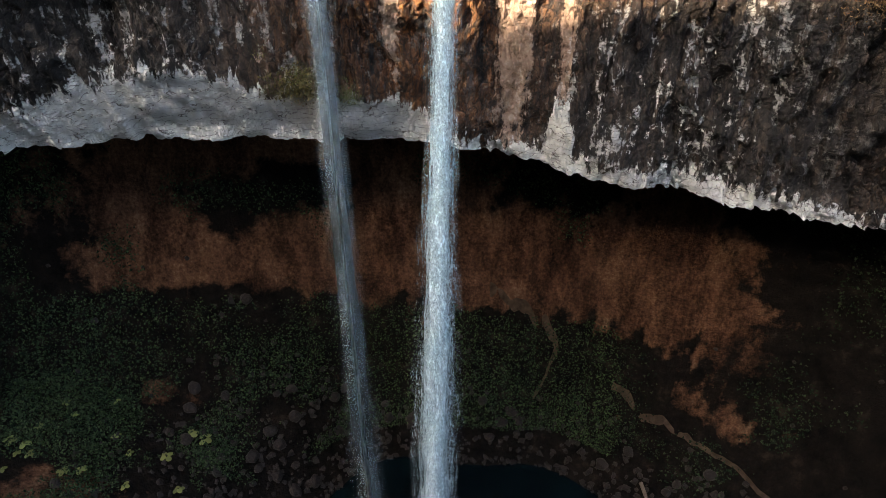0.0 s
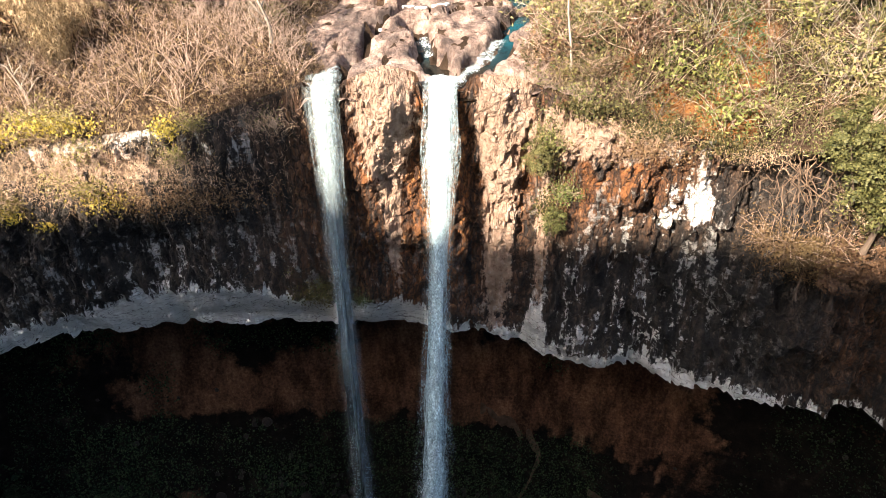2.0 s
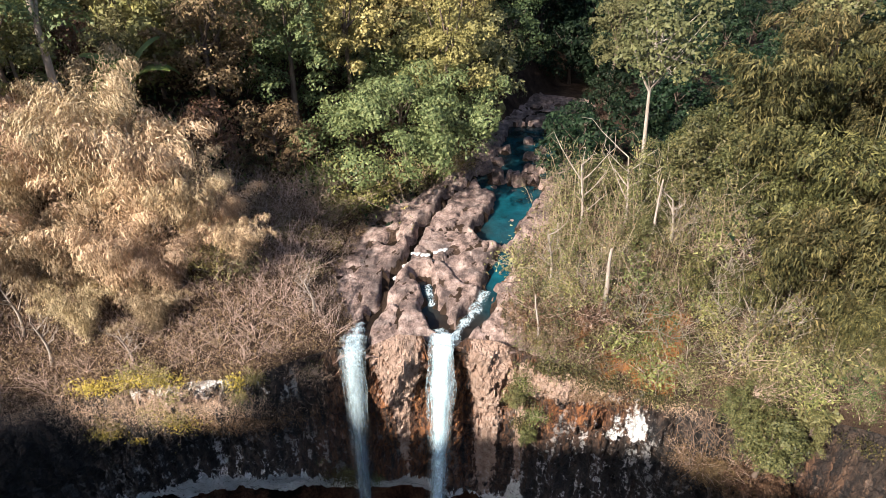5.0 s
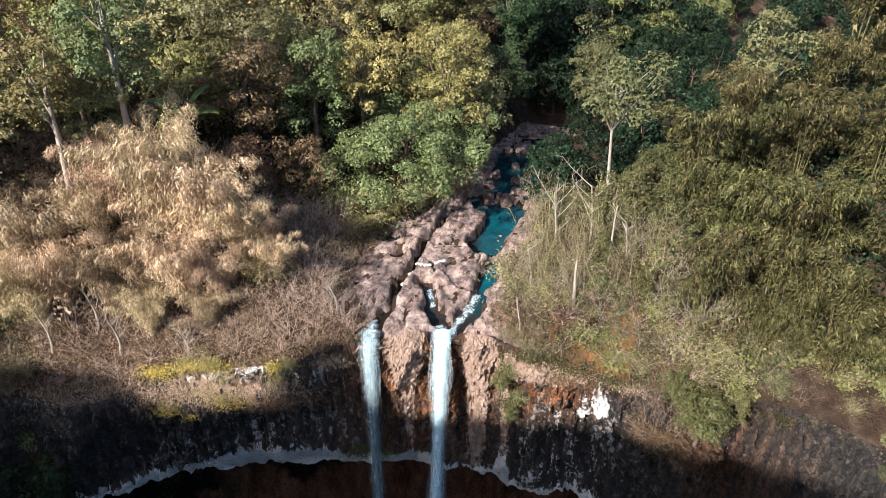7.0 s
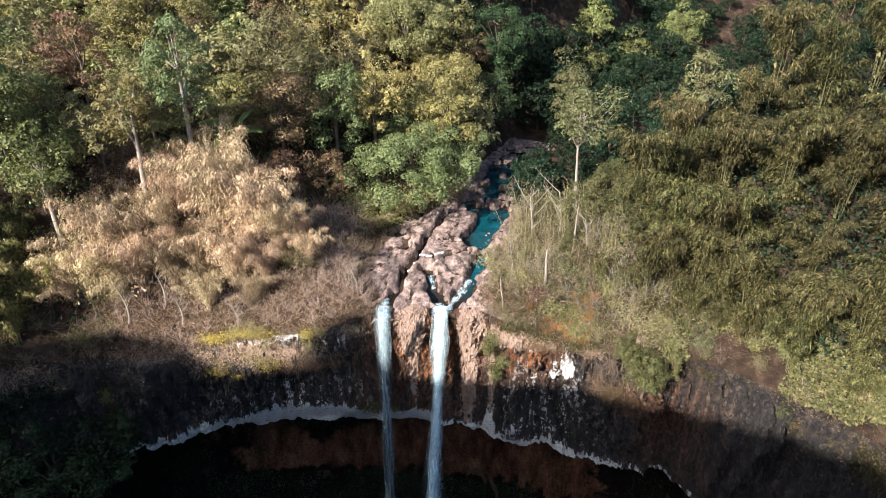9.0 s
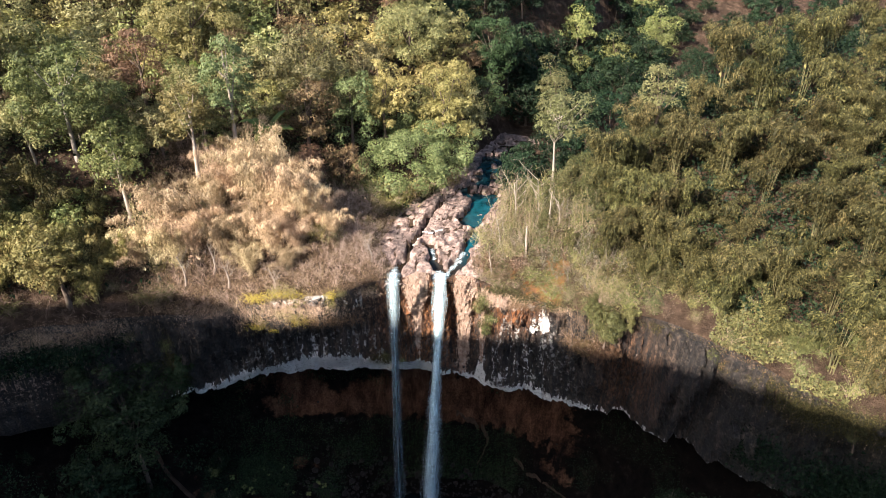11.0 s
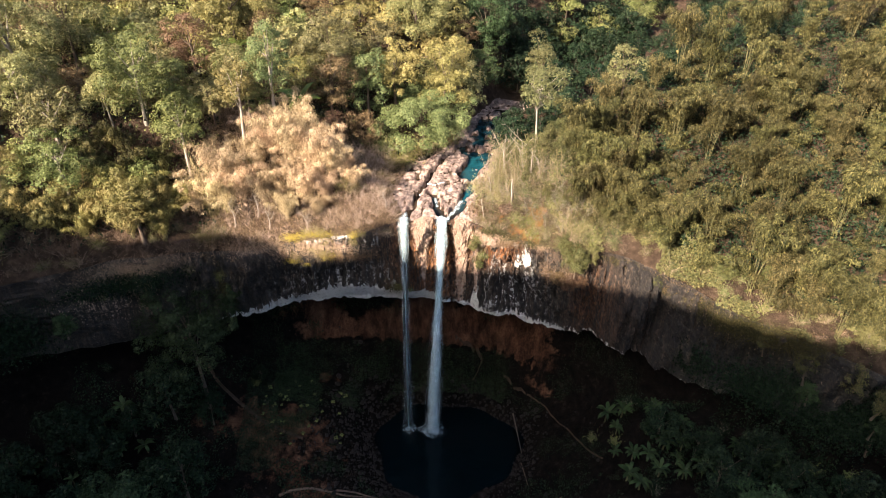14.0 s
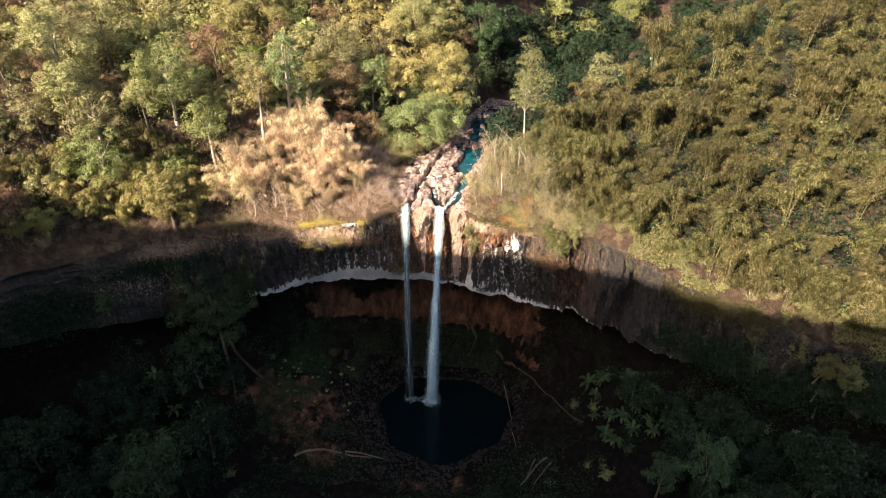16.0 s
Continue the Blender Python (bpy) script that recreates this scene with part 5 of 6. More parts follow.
# trees hung with creeper behind the dry canes
for x, y, size in ((16.5, 35.4, 1.0), (18.6, 34.2, 0.85), (14.6, 36.6, 0.9), (20.4, 36.6, 1.0), (13.4, 33.6, 0.6), (22.4, 34.6, 0.9), (17.6, 38.4, 0.95), (11.4, 40.2, 0.7), (24.6, 36.4, 0.9), (21.4, 32.2, 0.75), (12.8, 42.0, 0.6)):
    forest.spot(x, y, size, 6)
# dry and yellowing bamboo over the cliff beside the stream
for x, y, size, i in ((-19.3, 35.6, 1.1, 3), (-22.6, 36.4, 1.15, 3), (-16.6, 36.0, 0.85, 3), (-20.8, 33.2, 0.9, 3), (-24.6, 34.0, 0.8, 3), (-17.6, 33.4, 0.7, 3), (-22.4, 38.6, 1.0, 3), (-25.6, 37.4, 0.9, 3), (-14.8, 37.4, 0.6, 3),
                      (-33.0, 33.6, 1.15, 3), (-30.2, 32.8, 1.0, 3), (-35.0, 32.0, 0.95, 3), (-27.0, 33.4, 0.85, 3), (-13.6, 35.2, 0.55, 3), (-23.4, 31.9, 0.6, 3), (-18.6, 31.9, 0.5, 3), (-32.0, 32.2, 0.75, 3), (-36.6, 31.4, 0.7, 3), (-28.4, 36.4, 0.8, 3),
                      (-46, 28.2, 1.2, 4), (-43, 29.0, 1.1, 4), (-49, 27.2, 1.1, 4), (-40, 30.2, 1.0, 4), (-41, 27.8, 0.9, 4), (-45, 26.4, 0.9, 4), (-38.4, 31.0, 0.8, 4),
                      (-62, 22, 0.9, 2), (-58, 24, 1.0, 4), (-54, 25.5, 1.0, 4), (-66, 19, 0.9, 2), (-51, 25, 0.8, 4), (-70, 19, 0.9, 4), (-41, 29, 0.7, 2),
                      (16, 31.4, 0.45, 2), (18.5, 30.6, 0.5, 2), (21.4, 31.4, 0.75, 0), (22.8, 30.4, 0.8, 0), (20, 34, 0.7, 0), (24.8, 29.8, 0.85, 1), (27.0, 28.8, 0.85, 0), (23.8, 32.8, 0.9, 1), (26.4, 31.6, 0.9, 1), (29.4, 26.4, 0.8, 0), (32.4, 23.0, 0.8, 1), (36.0, 19.6, 0.7, 0), (44.0, 14.6, 0.75, 1), (48.0, 12.4, 0.8, 0), (52.0, 10.6, 0.8, 1), (56.5, 8.4, 0.8, 0), (61.0, 6.4, 0.85, 1), (65.5, 4.0, 0.85, 0), (50.0, 13.6, 0.6, 1), (58.5, 9.4, 0.6, 1),
                      (8.4, 38.5, 0.9, 6), (9.6, 36.2, 1.0, 6), (10.5, 40.5, 0.9, 6), (12.2, 34.6, 0.9, 6), (9.2, 42.8, 0.8, 6), (8.6, 35.6, 0.7, 6), (11, 33.4, 0.75, 6), (13.8, 35.2, 0.9, 6), (15.6, 34.0, 0.8, 6), (10, 38.6, 1.0, 6), (12.8, 38.6, 0.9, 6), (17.5, 33, 0.75, 6), (14.4, 32.8, 0.7, 6), (8.2, 33.8, 0.55, 6)):
    canes.spot(x, y, size, i)
DRY = (30, 34, 38, 46, 52), (8.2, 8.2, 10.2, 10, 8)


def strew(name, label, category, meshes, places, seed):
    """Many copies of a few shrubs, joined into one mesh. places: x, y, size."""
    r = np.random.default_rng(seed)
    src = []
    for me in meshes:
        v, f = np.zeros(len(me.vertices) * 3, np.float32), np.zeros(len(me.loops), np.int32)
        me.vertices.foreach_get("co", v)
        me.loops.foreach_get("vertex_index", f)
        src.append((v.reshape(-1, 3), f.reshape(-1, 3)))
    s = Soup()
    for x, y, size in places:
        v, f = src[int(r.integers(len(src)))]
        a = r.uniform(0, 6.28)
        c, d = math.cos(a) * size, math.sin(a) * size
        s.add(np.stack([v[:, 0] * c - v[:, 1] * d + x, v[:, 0] * d + v[:, 1] * c + y, v[:, 2] * size + float(upper_z(x, y)) - 0.1], 1), f)
    return tagged(new(name, s.mesh(name, meshes[0].materials[0], True)), label, category, kind="stuff")


DRY_SPOTS = scatter(r6, 230, (-36, -2, 27, 50), 0.95, lambda x, y: bank_left(x, y) > np.interp(y, *DRY) and behind(x, y) > -0.4 and y < 47 + 0.1 * x)
strew("dry_brush", "tangle of leafless pinkish brown brush on the dry slope", "brush", [twig_mesh(81, 2.0, 16), twig_mesh(82, 2.4, 16), twig_mesh(83, 1.6, 14)], [(x, y, r6.uniform(0.6, 1.15)) for x, y in DRY_SPOTS], 84)
BROW_SPOTS = scatter(r6, 130, (5, 27, 22, 44), 0.9, lambda x, y: x > stream_x(y) + 4.6 and -0.7 < behind(x, y) < 7)
strew("brow_brush", "dry twigs and stalks over the brow of the cliff", "brush", [twig_mesh(85, 2.2, 14, BROWN_TWIG), twig_mesh(86, 1.6, 14, BROWN_TWIG), twig_mesh(87, 2.8, 10, BROWN_TWIG)], [(x, y, r6.uniform(0.5, 1.1)) for x, y in BROW_SPOTS], 88)
CANE_SPOTS = scatter(r6, 34, (7, 25, 29, 41), 0.9, lambda x, y: x > stream_x(y) + 4.6 and 0.2 < behind(x, y) < 6)
strew("brow_canes", "tall pale dry stems leaning over the brow of the cliff", "brush", [twig_mesh(93, 4.2, 13, BARK_PALE), twig_mesh(94, 3.4, 12, BARK_PALE)], [(x, y, r6.uniform(0.6, 1.15)) for x, y in CANE_SPOTS], 95)
SCRUB_SPOTS = scatter(r6, 150, (-64, -33, 12, 40), 1.0, lambda x, y: -0.8 < behind(x, y) < 4.5)
strew("brow_scrub", "grey brown leafless scrub along the shaded cliff brow", "brush", [twig_mesh(89, 2.2, 15, BROWN_TWIG), twig_mesh(90, 1.7, 14, BROWN_TWIG)], [(x, y, r6.uniform(0.6, 1.2)) for x, y in SCRUB_SPOTS], 91)
brush.many(SCRUB_SPOTS[::5], (0.6, 1.2), [2, 3, 4, 5])
brush.many(BROW_SPOTS[::3], (0.8, 1.5), [2, 2, 4, 4, 5])
brush.many(DRY_SPOTS[::7], (0.6, 1.0), [0, 1, 3, 4, 5])
brush.many(scatter(r6, 24, (-75, -30, 5, 50), 2.4, lambda x, y: -0.4 < behind(x, y) < 7), (0.7, 1.2), [1, 2, 3, 4])
brush.many(scatter(r6, 28, (24, 62, 0, 50), 1.8, lambda x, y: x > stream_x(y) + 5 and -0.6 < behind(x, y) < 6), (0.6, 1.15), [2, 4, 4, 5, 2])
brush.many(scatter(r6, 16, (-40, 12, 40, 80), 2.4, lambda x, y: 5 < bank_left(x, y) < 26 and behind(x, y) > 8), (0.8, 1.4), [2, 3, 4, 5, 5])
brush.many([(-15.2, 34.8), (-14.2, 35.4), (-8.6, 43.4), (-7.8, 44.6), (-6.8, 45.6), (-6.0, 46.8), (-5.0, 47.6), (-3.8, 48.8), (-2.6, 50.0), (-1.0, 51.2), (0.6, 52.6), (2.0, 54.0), (-9.6, 45.4), (-8.2, 47.0)], (1.2, 1.7), [3, 3, 4, 2])
brush.many(scatter(r6, 20, (-60, -24, 30, 50), 3.0, lambda x, y: behind(x, y) > 4), (1.4, 2.2), [2, 3, 4, 4])
# shrubs rooted on ledges of the face
for x, z, size, i in ((-13, 41.5, 0.7, 3), (-15, 40, 0.7, 3), (-17.5, 41.8, 0.8, 3), (-19.5, 40.2, 0.7, 3), (-21, 42, 0.8, 3), (-16, 42.6, 0.9, 1), (-19, 43, 0.9, 1), (-22, 40.5, 0.9, 1), (-12, 43.2, 0.6, 3), (-8.3, 43.2, 0.7, 2), (-9, 33.6, 0.5, 2), (-6.8, 32.4, 0.55, 2), (-5, 31.5, 0.5, 2),
                      (5.8, 42, 0.8, 2), (6.5, 39, 0.8, 2), (7, 43.6, 0.9, 4), (8.6, 41.6, 0.6, 3), (16.8, 37.6, 0.8, 5), (17.9, 37.2, 1.0, 5), (19.2, 37.0, 1.1, 5), (20.2, 37.4, 1.0, 5), (20.2, 42, 1.2, 4), (20.9, 41, 1.2, 2), (20.2, 43.8, 1.2, 4), (20.7, 39.4, 1.2, 4), (21.3, 40.4, 1.1, 2), (19.6, 44.6, 1.0, 4), (-17.8, 39.7, 1.0, 3), (-22.8, 38.8, 1.0, 3), (-20, 43.2, 0.8, 3), (-18.2, 43.4, 0.8, 3), (-13.4, 43, 0.6, 3), (-34, 33, 0.9, 2), (-35, 36, 1.0, 2), (-30, 39, 0.8, 1), (-38, 38, 0.9, 4), (-44, 37, 0.9, 4), (-50, 36, 1.0, 4)):
    brush.put(i, pose(x, float(face_y(x, z)) - 0.1, z, 35, 0, 60 * x) @ Matrix.Scale(size, 4))


def off_dry(x, y):
    return ~((x < 0) & (x > -34) & (behind(x, y) < 12))


# undergrowth coloured dark so that gaps between crowns look shaded
carpet("undergrowth", "tangled green undergrowth beneath the forest, darkened for its shade", "undergrowth", 50000, (-90, 95, 1, 80),
       lambda x, y: ((x - stream_x(y) < -6.5) | ((x - stream_x(y) > 19) & (behind(x, y) > 7))) & off_dry(x, y), 1.6, 0.45, 0.6, LEAF_DEEP_SHADE, 41)
# a dark leaf layer stands for the shade between the bamboo clumps
carpet("bamboo_floor", "leafy floor coloured dark as the shade beneath the hillside bamboo", "undergrowth", 90000, (16, 92, 0.5, 60),
       lambda x, y: (x - stream_x(y) > 12) & (behind(x, y) > 4) & (y < 50 + 0.62 * x), 2.6, 0.33, 0.8, LEAF_DEEP_SHADE, 56)
carpet("forest_thicket", "olive and green thicket between the forest trees", "undergrowth", 60000, (-95, 12, 3, 95),
       lambda x, y: (bank_left(x, y) > np.interp(y, (30, 44, 50, 60), (36, 17, 8, 6))) & off_dry(x, y), 2.4, 0.38, 0.6, LEAF_GREEN, 55)
carpet("dry_grass", "dry pinkish straw grass on the steep slope", "grass", 90000, (-36, -2, -1, 17),
       lambda x, y: bank_left(x, y) > np.interp(y, *DRY) - 1.3, 0.5, 0.6, 0.022, LEAF_HAY, 42, upright=True)
carpet("leaf_litter", "russet dead leaves caught among dry stalks", "leaf litter", 50000, (-36, -2, -1, 17),
       lambda x, y: bank_left(x, y) > np.interp(y, *DRY) - 1.3, 0.6, 0.2, 0.5, LEAF_RUST, 43)
# shade-coloured leaves give the look of dark gaps between the brow shrubs
carpet("creeper", "leafy creepers and weeds over the cliff brow, coloured as shaded gaps", "creeper", 18000, (4.5, 27, 0.5, 9),
       lambda x, y: (x > stream_x(y) + 4.5) & (fbm(x * 0.4, y * 0.4, octaves=3, seed=9) + 0.25 * behind(x, y) > -0.05), 0.9, 0.14, 0.7, LEAF_SHADE, 44)
carpet("bank_creeper", "thin olive creepers over the steep earth bank above the cliff", "creeper", 16000, (5, 23, -0.9, 3), lambda x, y: fbm(x * 0.5, y * 0.5, octaves=3, seed=29) > 0.0, 0.5, 0.11, 0.7, LEAF_IVY, 52)
carpet("bank_weeds", "dark green weeds over the steep earth bank above the cliff", "weeds", 10000, (4.5, 24, -0.9, 3), lambda x, y: fbm(x * 0.5, y * 0.5, octaves=3, seed=30) > -0.1, 0.8, 0.13, 0.7, LEAF_BAMBOO, 53)
carpet("bank_straw", "dry stalks over the steep earth bank above the cliff", "dry grass", 14000, (4.5, 23, -0.9, 3), lambda x, y: x > 4.5, 0.5, 0.6, 0.03, LEAF_STALK, 54, upright=True)
brush.many(scatter(r6, 26, (5.5, 23, 24, 40), 1.1, lambda x, y: -0.6 < behind(x, y) < 1.6), (0.5, 0.9), [0, 1, 2, 3, 4, 5])
carpet("dry_stalks", "dry stalks over the brow of the cliff", "dry grass", 6000, (4, 24, 1.0, 12),
       lambda x, y: x > stream_x(y) + 4.0, 0.6, 0.7, 0.03, LEAF_STALK, 45, upright=True)
carpet("brow_weeds", "green weeds along the brow of the cliff", "weeds", 40000, (22, 80, -1, 6), lambda x, y: fbm(x * 0.3, y * 0.3, octaves=3, seed=19) > -0.15, 0.9, 0.3, 0.7, LEAF_IVY, 49)
face_carpet("hanging_grass", "dry straw hanging over the cliff brow", "dry grass", ((-17, 41, 7, 2.0), (-27, 40.5, 6, 2.2), (-8.6, 43.4, 1.6, 0.9), (9.5, 43, 3.5, 0.8), (15, 42.4, 2, 0.7), (-45, 41, 8, 2)), 150, 0.32, 0.035, LEAF_HAY, 46)
face_carpet("hanging_creeper", "green creeper hanging over the cliff face", "creeper", ((5.6, 41.9, 0.7, 1.2), (5.9, 38.4, 0.7, 1.0), (7.5, 44.2, 2, 0.5), (10.5, 43.3, 2.2, 0.6), (14, 42.8, 1.6, 0.7), (20.1, 42.7, 1.2, 1.5), (20.9, 40, 1.0, 1.3), (28, 42.4, 3, 0.9), (34, 41.4, 3, 1.3), (40, 39.8, 4, 1.3), (44, 39.5, 8, 2.2), (-34, 34, 1.6, 4), (-7, 32.4, 1.6, 0.8)), 180, 0.14, 0.7, LEAF_BAMBOO, 47)
face_carpet("hanging_dead_leaves", "russet dead creeper hanging from the brow", "creeper", ((19.2, 36.4, 2.6, 0.8), (17.6, 37.6, 1.6, 0.8), (10, 42.2, 3, 0.8), (-14, 39.5, 5, 1.0), (32, 42, 4, 1.4)), 150, 0.13, 0.5, LEAF_RUST, 48)
# this creeper's colour carries the shade of the cliff face
face_carpet("shaded_creeper", "creeper over the shaded cliff face, leaves darkened for the shade", "creeper", ((-47, 38, 8, 2), (-64, 33, 6, 5), (-78, 34, 8, 7), (64, 32, 8, 6), (80, 30, 9, 7), (46, 30, 6, 4), (54, 29, 7, 6), (37, 31, 2.5, 3)), 38, 0.36, 0.7, LEAF_DEEP_SHADE, 50)
face_carpet("yellow_creeper", "golden yellow small leaved creeper on the cliff ledges", "creeper", ((-19, 43.7, 2.6, 0.5), (-22.5, 43.2, 1.8, 0.7), (-13.2, 43.5, 0.8, 0.6), (-17.5, 39.5, 1.4, 0.8), (-23, 38.7, 1.3, 0.5), (-21, 38, 0.7, 0.4)), 130, 0.13, 0.7, LEAF_YELLOW, 51)
HANGING = [(tree_meshes(241, 6.4, 2.0, 3.1, LEAF_IVY, BARK_BROWN, 24, 8000, 0.14, 6, 0.12), "leafy green shrub hanging over the cliff beside bare roots"),
           (tree_meshes(242, 4.0, 1.7, 1.9, LEAF_RUST, BARK_BROWN, 16, 3400, 0.16, 6, 0.08), "russet dead shrub hanging under the cliff brow"),
           (tree_meshes(243, 7.0, 1.9, 3.4, LEAF_SHADE, BARK_BROWN, 18, 3600, 0.26, 6, 0.12), "dark green shrub growing up the shaded cliff face")]
hanging = Plot(make_tree, "cliff_shrub", "shrub", "shrubs on the cliff face", HANGING, 61)
for x, z, size, i in ((20.6, 38.6, 1.0, 0), (19.2, 41.2, 0.7, 0), (22.2, 40.2, 0.65, 0), (18.4, 35.4, 0.75, 1), (20.2, 35.0, 0.85, 1), (21.6, 36.0, 0.6, 1), (5.2, 40.0, 0.4, 0), (6.0, 36.4, 0.36, 0), (-33.8, 30.6, 0.9, 2), (-34.8, 28.4, 0.7, 2), (-45, 33, 0.6, 2), (-56, 31, 0.8, 2), (44, 36.4, 0.6, 0), (31, 40.6, 0.4, 0), (49, 34, 0.9, 0), (53, 33, 1.0, 0), (57, 32, 1.0, 0), (61, 31, 1.1, 0), (50.5, 30, 0.7, 2), (58, 28, 0.8, 2)):
    hanging.put(i, pose(x, float(face_y(x, z)) - 0.5 - 0.6 * size, z, 14, 0, 70 * x) @ Matrix.Scale(size, 4))
make_banana(ground_pose(-22.7, 43.8, 20, 1.9), "banana plant with broad arching leaves on the slope", seed=1)
make_banana(ground_pose(-35.5, 57, 70, 1.7), "banana plant with broad arching leaves on the slope", seed=2)


def dead_trunk(x, y, height, lean, girth, label, name="dead_tree", turn=0.0):
    s = Soup()
    k = np.linspace(0, 1, 7)
    s.tube(np.stack([lean * k + 0.12 * np.sin(5 * k), 0.1 * np.sin(4 * k + 1), -0.5 + (height + 0.5) * k], 1), girth * (1.15 - 0.6 * k), 8)
    ob = new(name, s.mesh(name, BARK_PALE, True))
    ob.matrix_basis = ground_pose(x, y, turn, 1.0, 0.0)
    return tagged(ob, label, "dead tree")


dead_trunk(10.6, 31.9, 5.2, 0.15, 0.16, "bleached bare trunk standing on the cliff brow")
dead_trunk(6.6, 31.6, 4.0, -0.3, 0.08, "thin dead trunk standing on the cliff brow")
dead_trunk(13.2, 33.2, 6.5, 0.4, 0.1, "leaning grey dead trunk in the thicket")


def dead_tree(x, y, height, seed, label):
    """A bare grey tree with forked limbs."""
    r = np.random.default_rng(seed)
    root = thing("dead_tree", label, "dead tree", where=ground_pose(x, y, 0, 1.0, 0.0))
    k = np.linspace(0, 1, 7)
    stem = np.stack([0.25 * np.sin(4 * k), 0.1 * np.sin(3 * k), -0.5 + (height + 0.5) * k], 1)
    s = Soup()
    s.tube(stem, 0.12 * (1.15 - 0.75 * k), 7)
    part("trunk", s.mesh("trunk", BARK_PALE, True), root)
    for i in range(7):
        s, a = Soup(), r.uniform(0, 6.28)
        at, reach = stem[3 + i % 4], height * r.uniform(0.2, 0.42)
        q = np.linspace(0, 1, 5)[:, None]
        limb = at + q * np.array([math.cos(a), math.sin(a), 0.75]) * reach + np.array([0, 0, 0.25]) * q ** 2 * reach + r.normal(size=(5, 3)) * 0.06 * q
        s.tube(limb, np.linspace(0.05, 0.015, 5), 5)
        for j in range(3):
            end = limb[2 + j % 3] + r.normal(size=3) * 0.5 + np.array([0, 0, 0.4])
            s.tube(np.stack([limb[2 + j % 3], end]), np.array([0.02, 0.008]), 4)
        part("branch", s.mesh("branch", BARK_PALE, True), root)
    return root


dead_tree(9.6, 37.0, 6.5, 5, "bare grey tree with forked limbs in the dry thicket")
dead_tree(7.6, 35.5, 4.5, 6, "small bare tree leaning over the stream bank")
dead_tree(12.4, 36.4, 6.0, 8, "bare grey tree with forked limbs in the dry thicket")
dead_tree(14.6, 33.4, 4.0, 9, "bare twisted tree on the steep earth bank")
dead_tree(-26.5, 31.6, 3.4, 11, "small bleached leafless tree on the dry slope")
dead_tree(-28.2, 32.4, 3.8, 12, "small bleached leafless tree on the dry slope")
dead_tree(-31.5, 30.8, 4.2, 13, "bare grey tree leaning over the cliff brow")
dead_tree(-20.6, 30.9, 2.4, 14, "bleached leafless shrub on the cliff ledge")
dead_tree(-8.6, 33.2, 2.6, 7, "small leafless tree on the cliff brow")


def root_tangle(x, z, wide, tall, n, seed):
    """Roots and dead vines hanging before a washed out hollow under the brow."""
    r = np.random.default_rng(seed)
    root = thing("root_tangle", "tangle of bare roots hanging under the cliff brow", "roots", where=pose(x, float(face_y(x, z)), z))
    for i in range(n):
        a = np.array([r.uniform(-wide, wide), r.uniform(-0.5, 0.3), tall * r.uniform(0.3, 1.0)])
        steps = np.cumsum(r.normal(size=(9, 3)) * np.array([0.32, 0.12, 0.16]) + np.array([0, -0.06, -tall * r.uniform(0.08, 0.22)]), 0)
        s = Soup()
        s.tube(a + np.vstack([[0, 0, 0], steps]), np.linspace(1, 0.3, 10) * r.uniform(0.015, 0.048), 5)
        part("root", s.mesh("root", BARK_ROOT, True), root)
    return root


root_tangle(17.4, 40.6, 1.9, 2.2, 34, 3)

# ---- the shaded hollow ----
# the hollow's shade is put into the leaf colour of these trees
GLOOM = [(tree_meshes(51, 12, 5.0, 5.2, LEAF_DEEP_SHADE, BARK_BROWN, 28, 3600, 0.4), "dark leafy tree in the shaded hollow"),
         (tree_meshes(52, 8, 3.8, 3.8, LEAF_DEEP_SHADE, BARK_BROWN, 24, 2600, 0.38), "rounded dark tree in the shaded hollow"),
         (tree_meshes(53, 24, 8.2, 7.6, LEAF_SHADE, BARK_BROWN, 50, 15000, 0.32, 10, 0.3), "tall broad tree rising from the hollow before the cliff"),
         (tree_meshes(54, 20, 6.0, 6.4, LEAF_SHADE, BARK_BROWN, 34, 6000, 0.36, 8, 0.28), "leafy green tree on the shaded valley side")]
gloom = Plot(make_tree, "hollow_tree", "tree", "trees in the hollow", GLOOM, 51)
for x, y, size, i in ((-39.2, 23.8, 1.0, 2), (-43.5, -2, 1.05, 3), (39.5, -5, 0.7, 3), (33.5, -4.5, 0.5, 3), (-48, 8, 1.0, 1), (-58, 14, 0.9, 0), (49, 3, 1.0, 1), (43, -1, 0.9, 1), (62, 8, 1.0, 0), (9.5, 4, 0.55, 1), (56, -6, 1.0, 0), (-66, 4, 1.0, 0), (-32, 30.5, 0.45, 1)):
    gloom.spot(x, y, size, i, low=True)
r7 = np.random.default_rng(8)
gloom.many(scatter(r7, 85, (-80, 85, -12, 24), 5.2, lambda x, y: abs(x + 2) > 36 + 0.2 * (12 - y) * (x > 0) and behind(x, y) < -5), (0.6, 1.15), [0, 1, 1], low=True)
# the first shrub's leaves are coloured for shade
BUSH_LOW = [(shrub_meshes(61, 1.7, 18, 420, LEAF_DEEP_SHADE, TWIG, 0.3), "dark green shrub in the shaded hollow"), (shrub_meshes(62, 1.6, 16, 300, LEAF_GREEN, TWIG, 0.34), "broad leaved green shrub in the shaded hollow")]
weeds = Plot(make_shrub, "shrub", "shrub", "shrubs in the hollow", BUSH_LOW, 52)
weeds.many(scatter(r7, 50, (-75, 75, -10, 36), 2.2, lambda x, y: pool_far(x, y) > 9 and behind(x, y) < 3 and not (-30 < x < 0 and y < 30)), (0.6, 1.2), low=True)
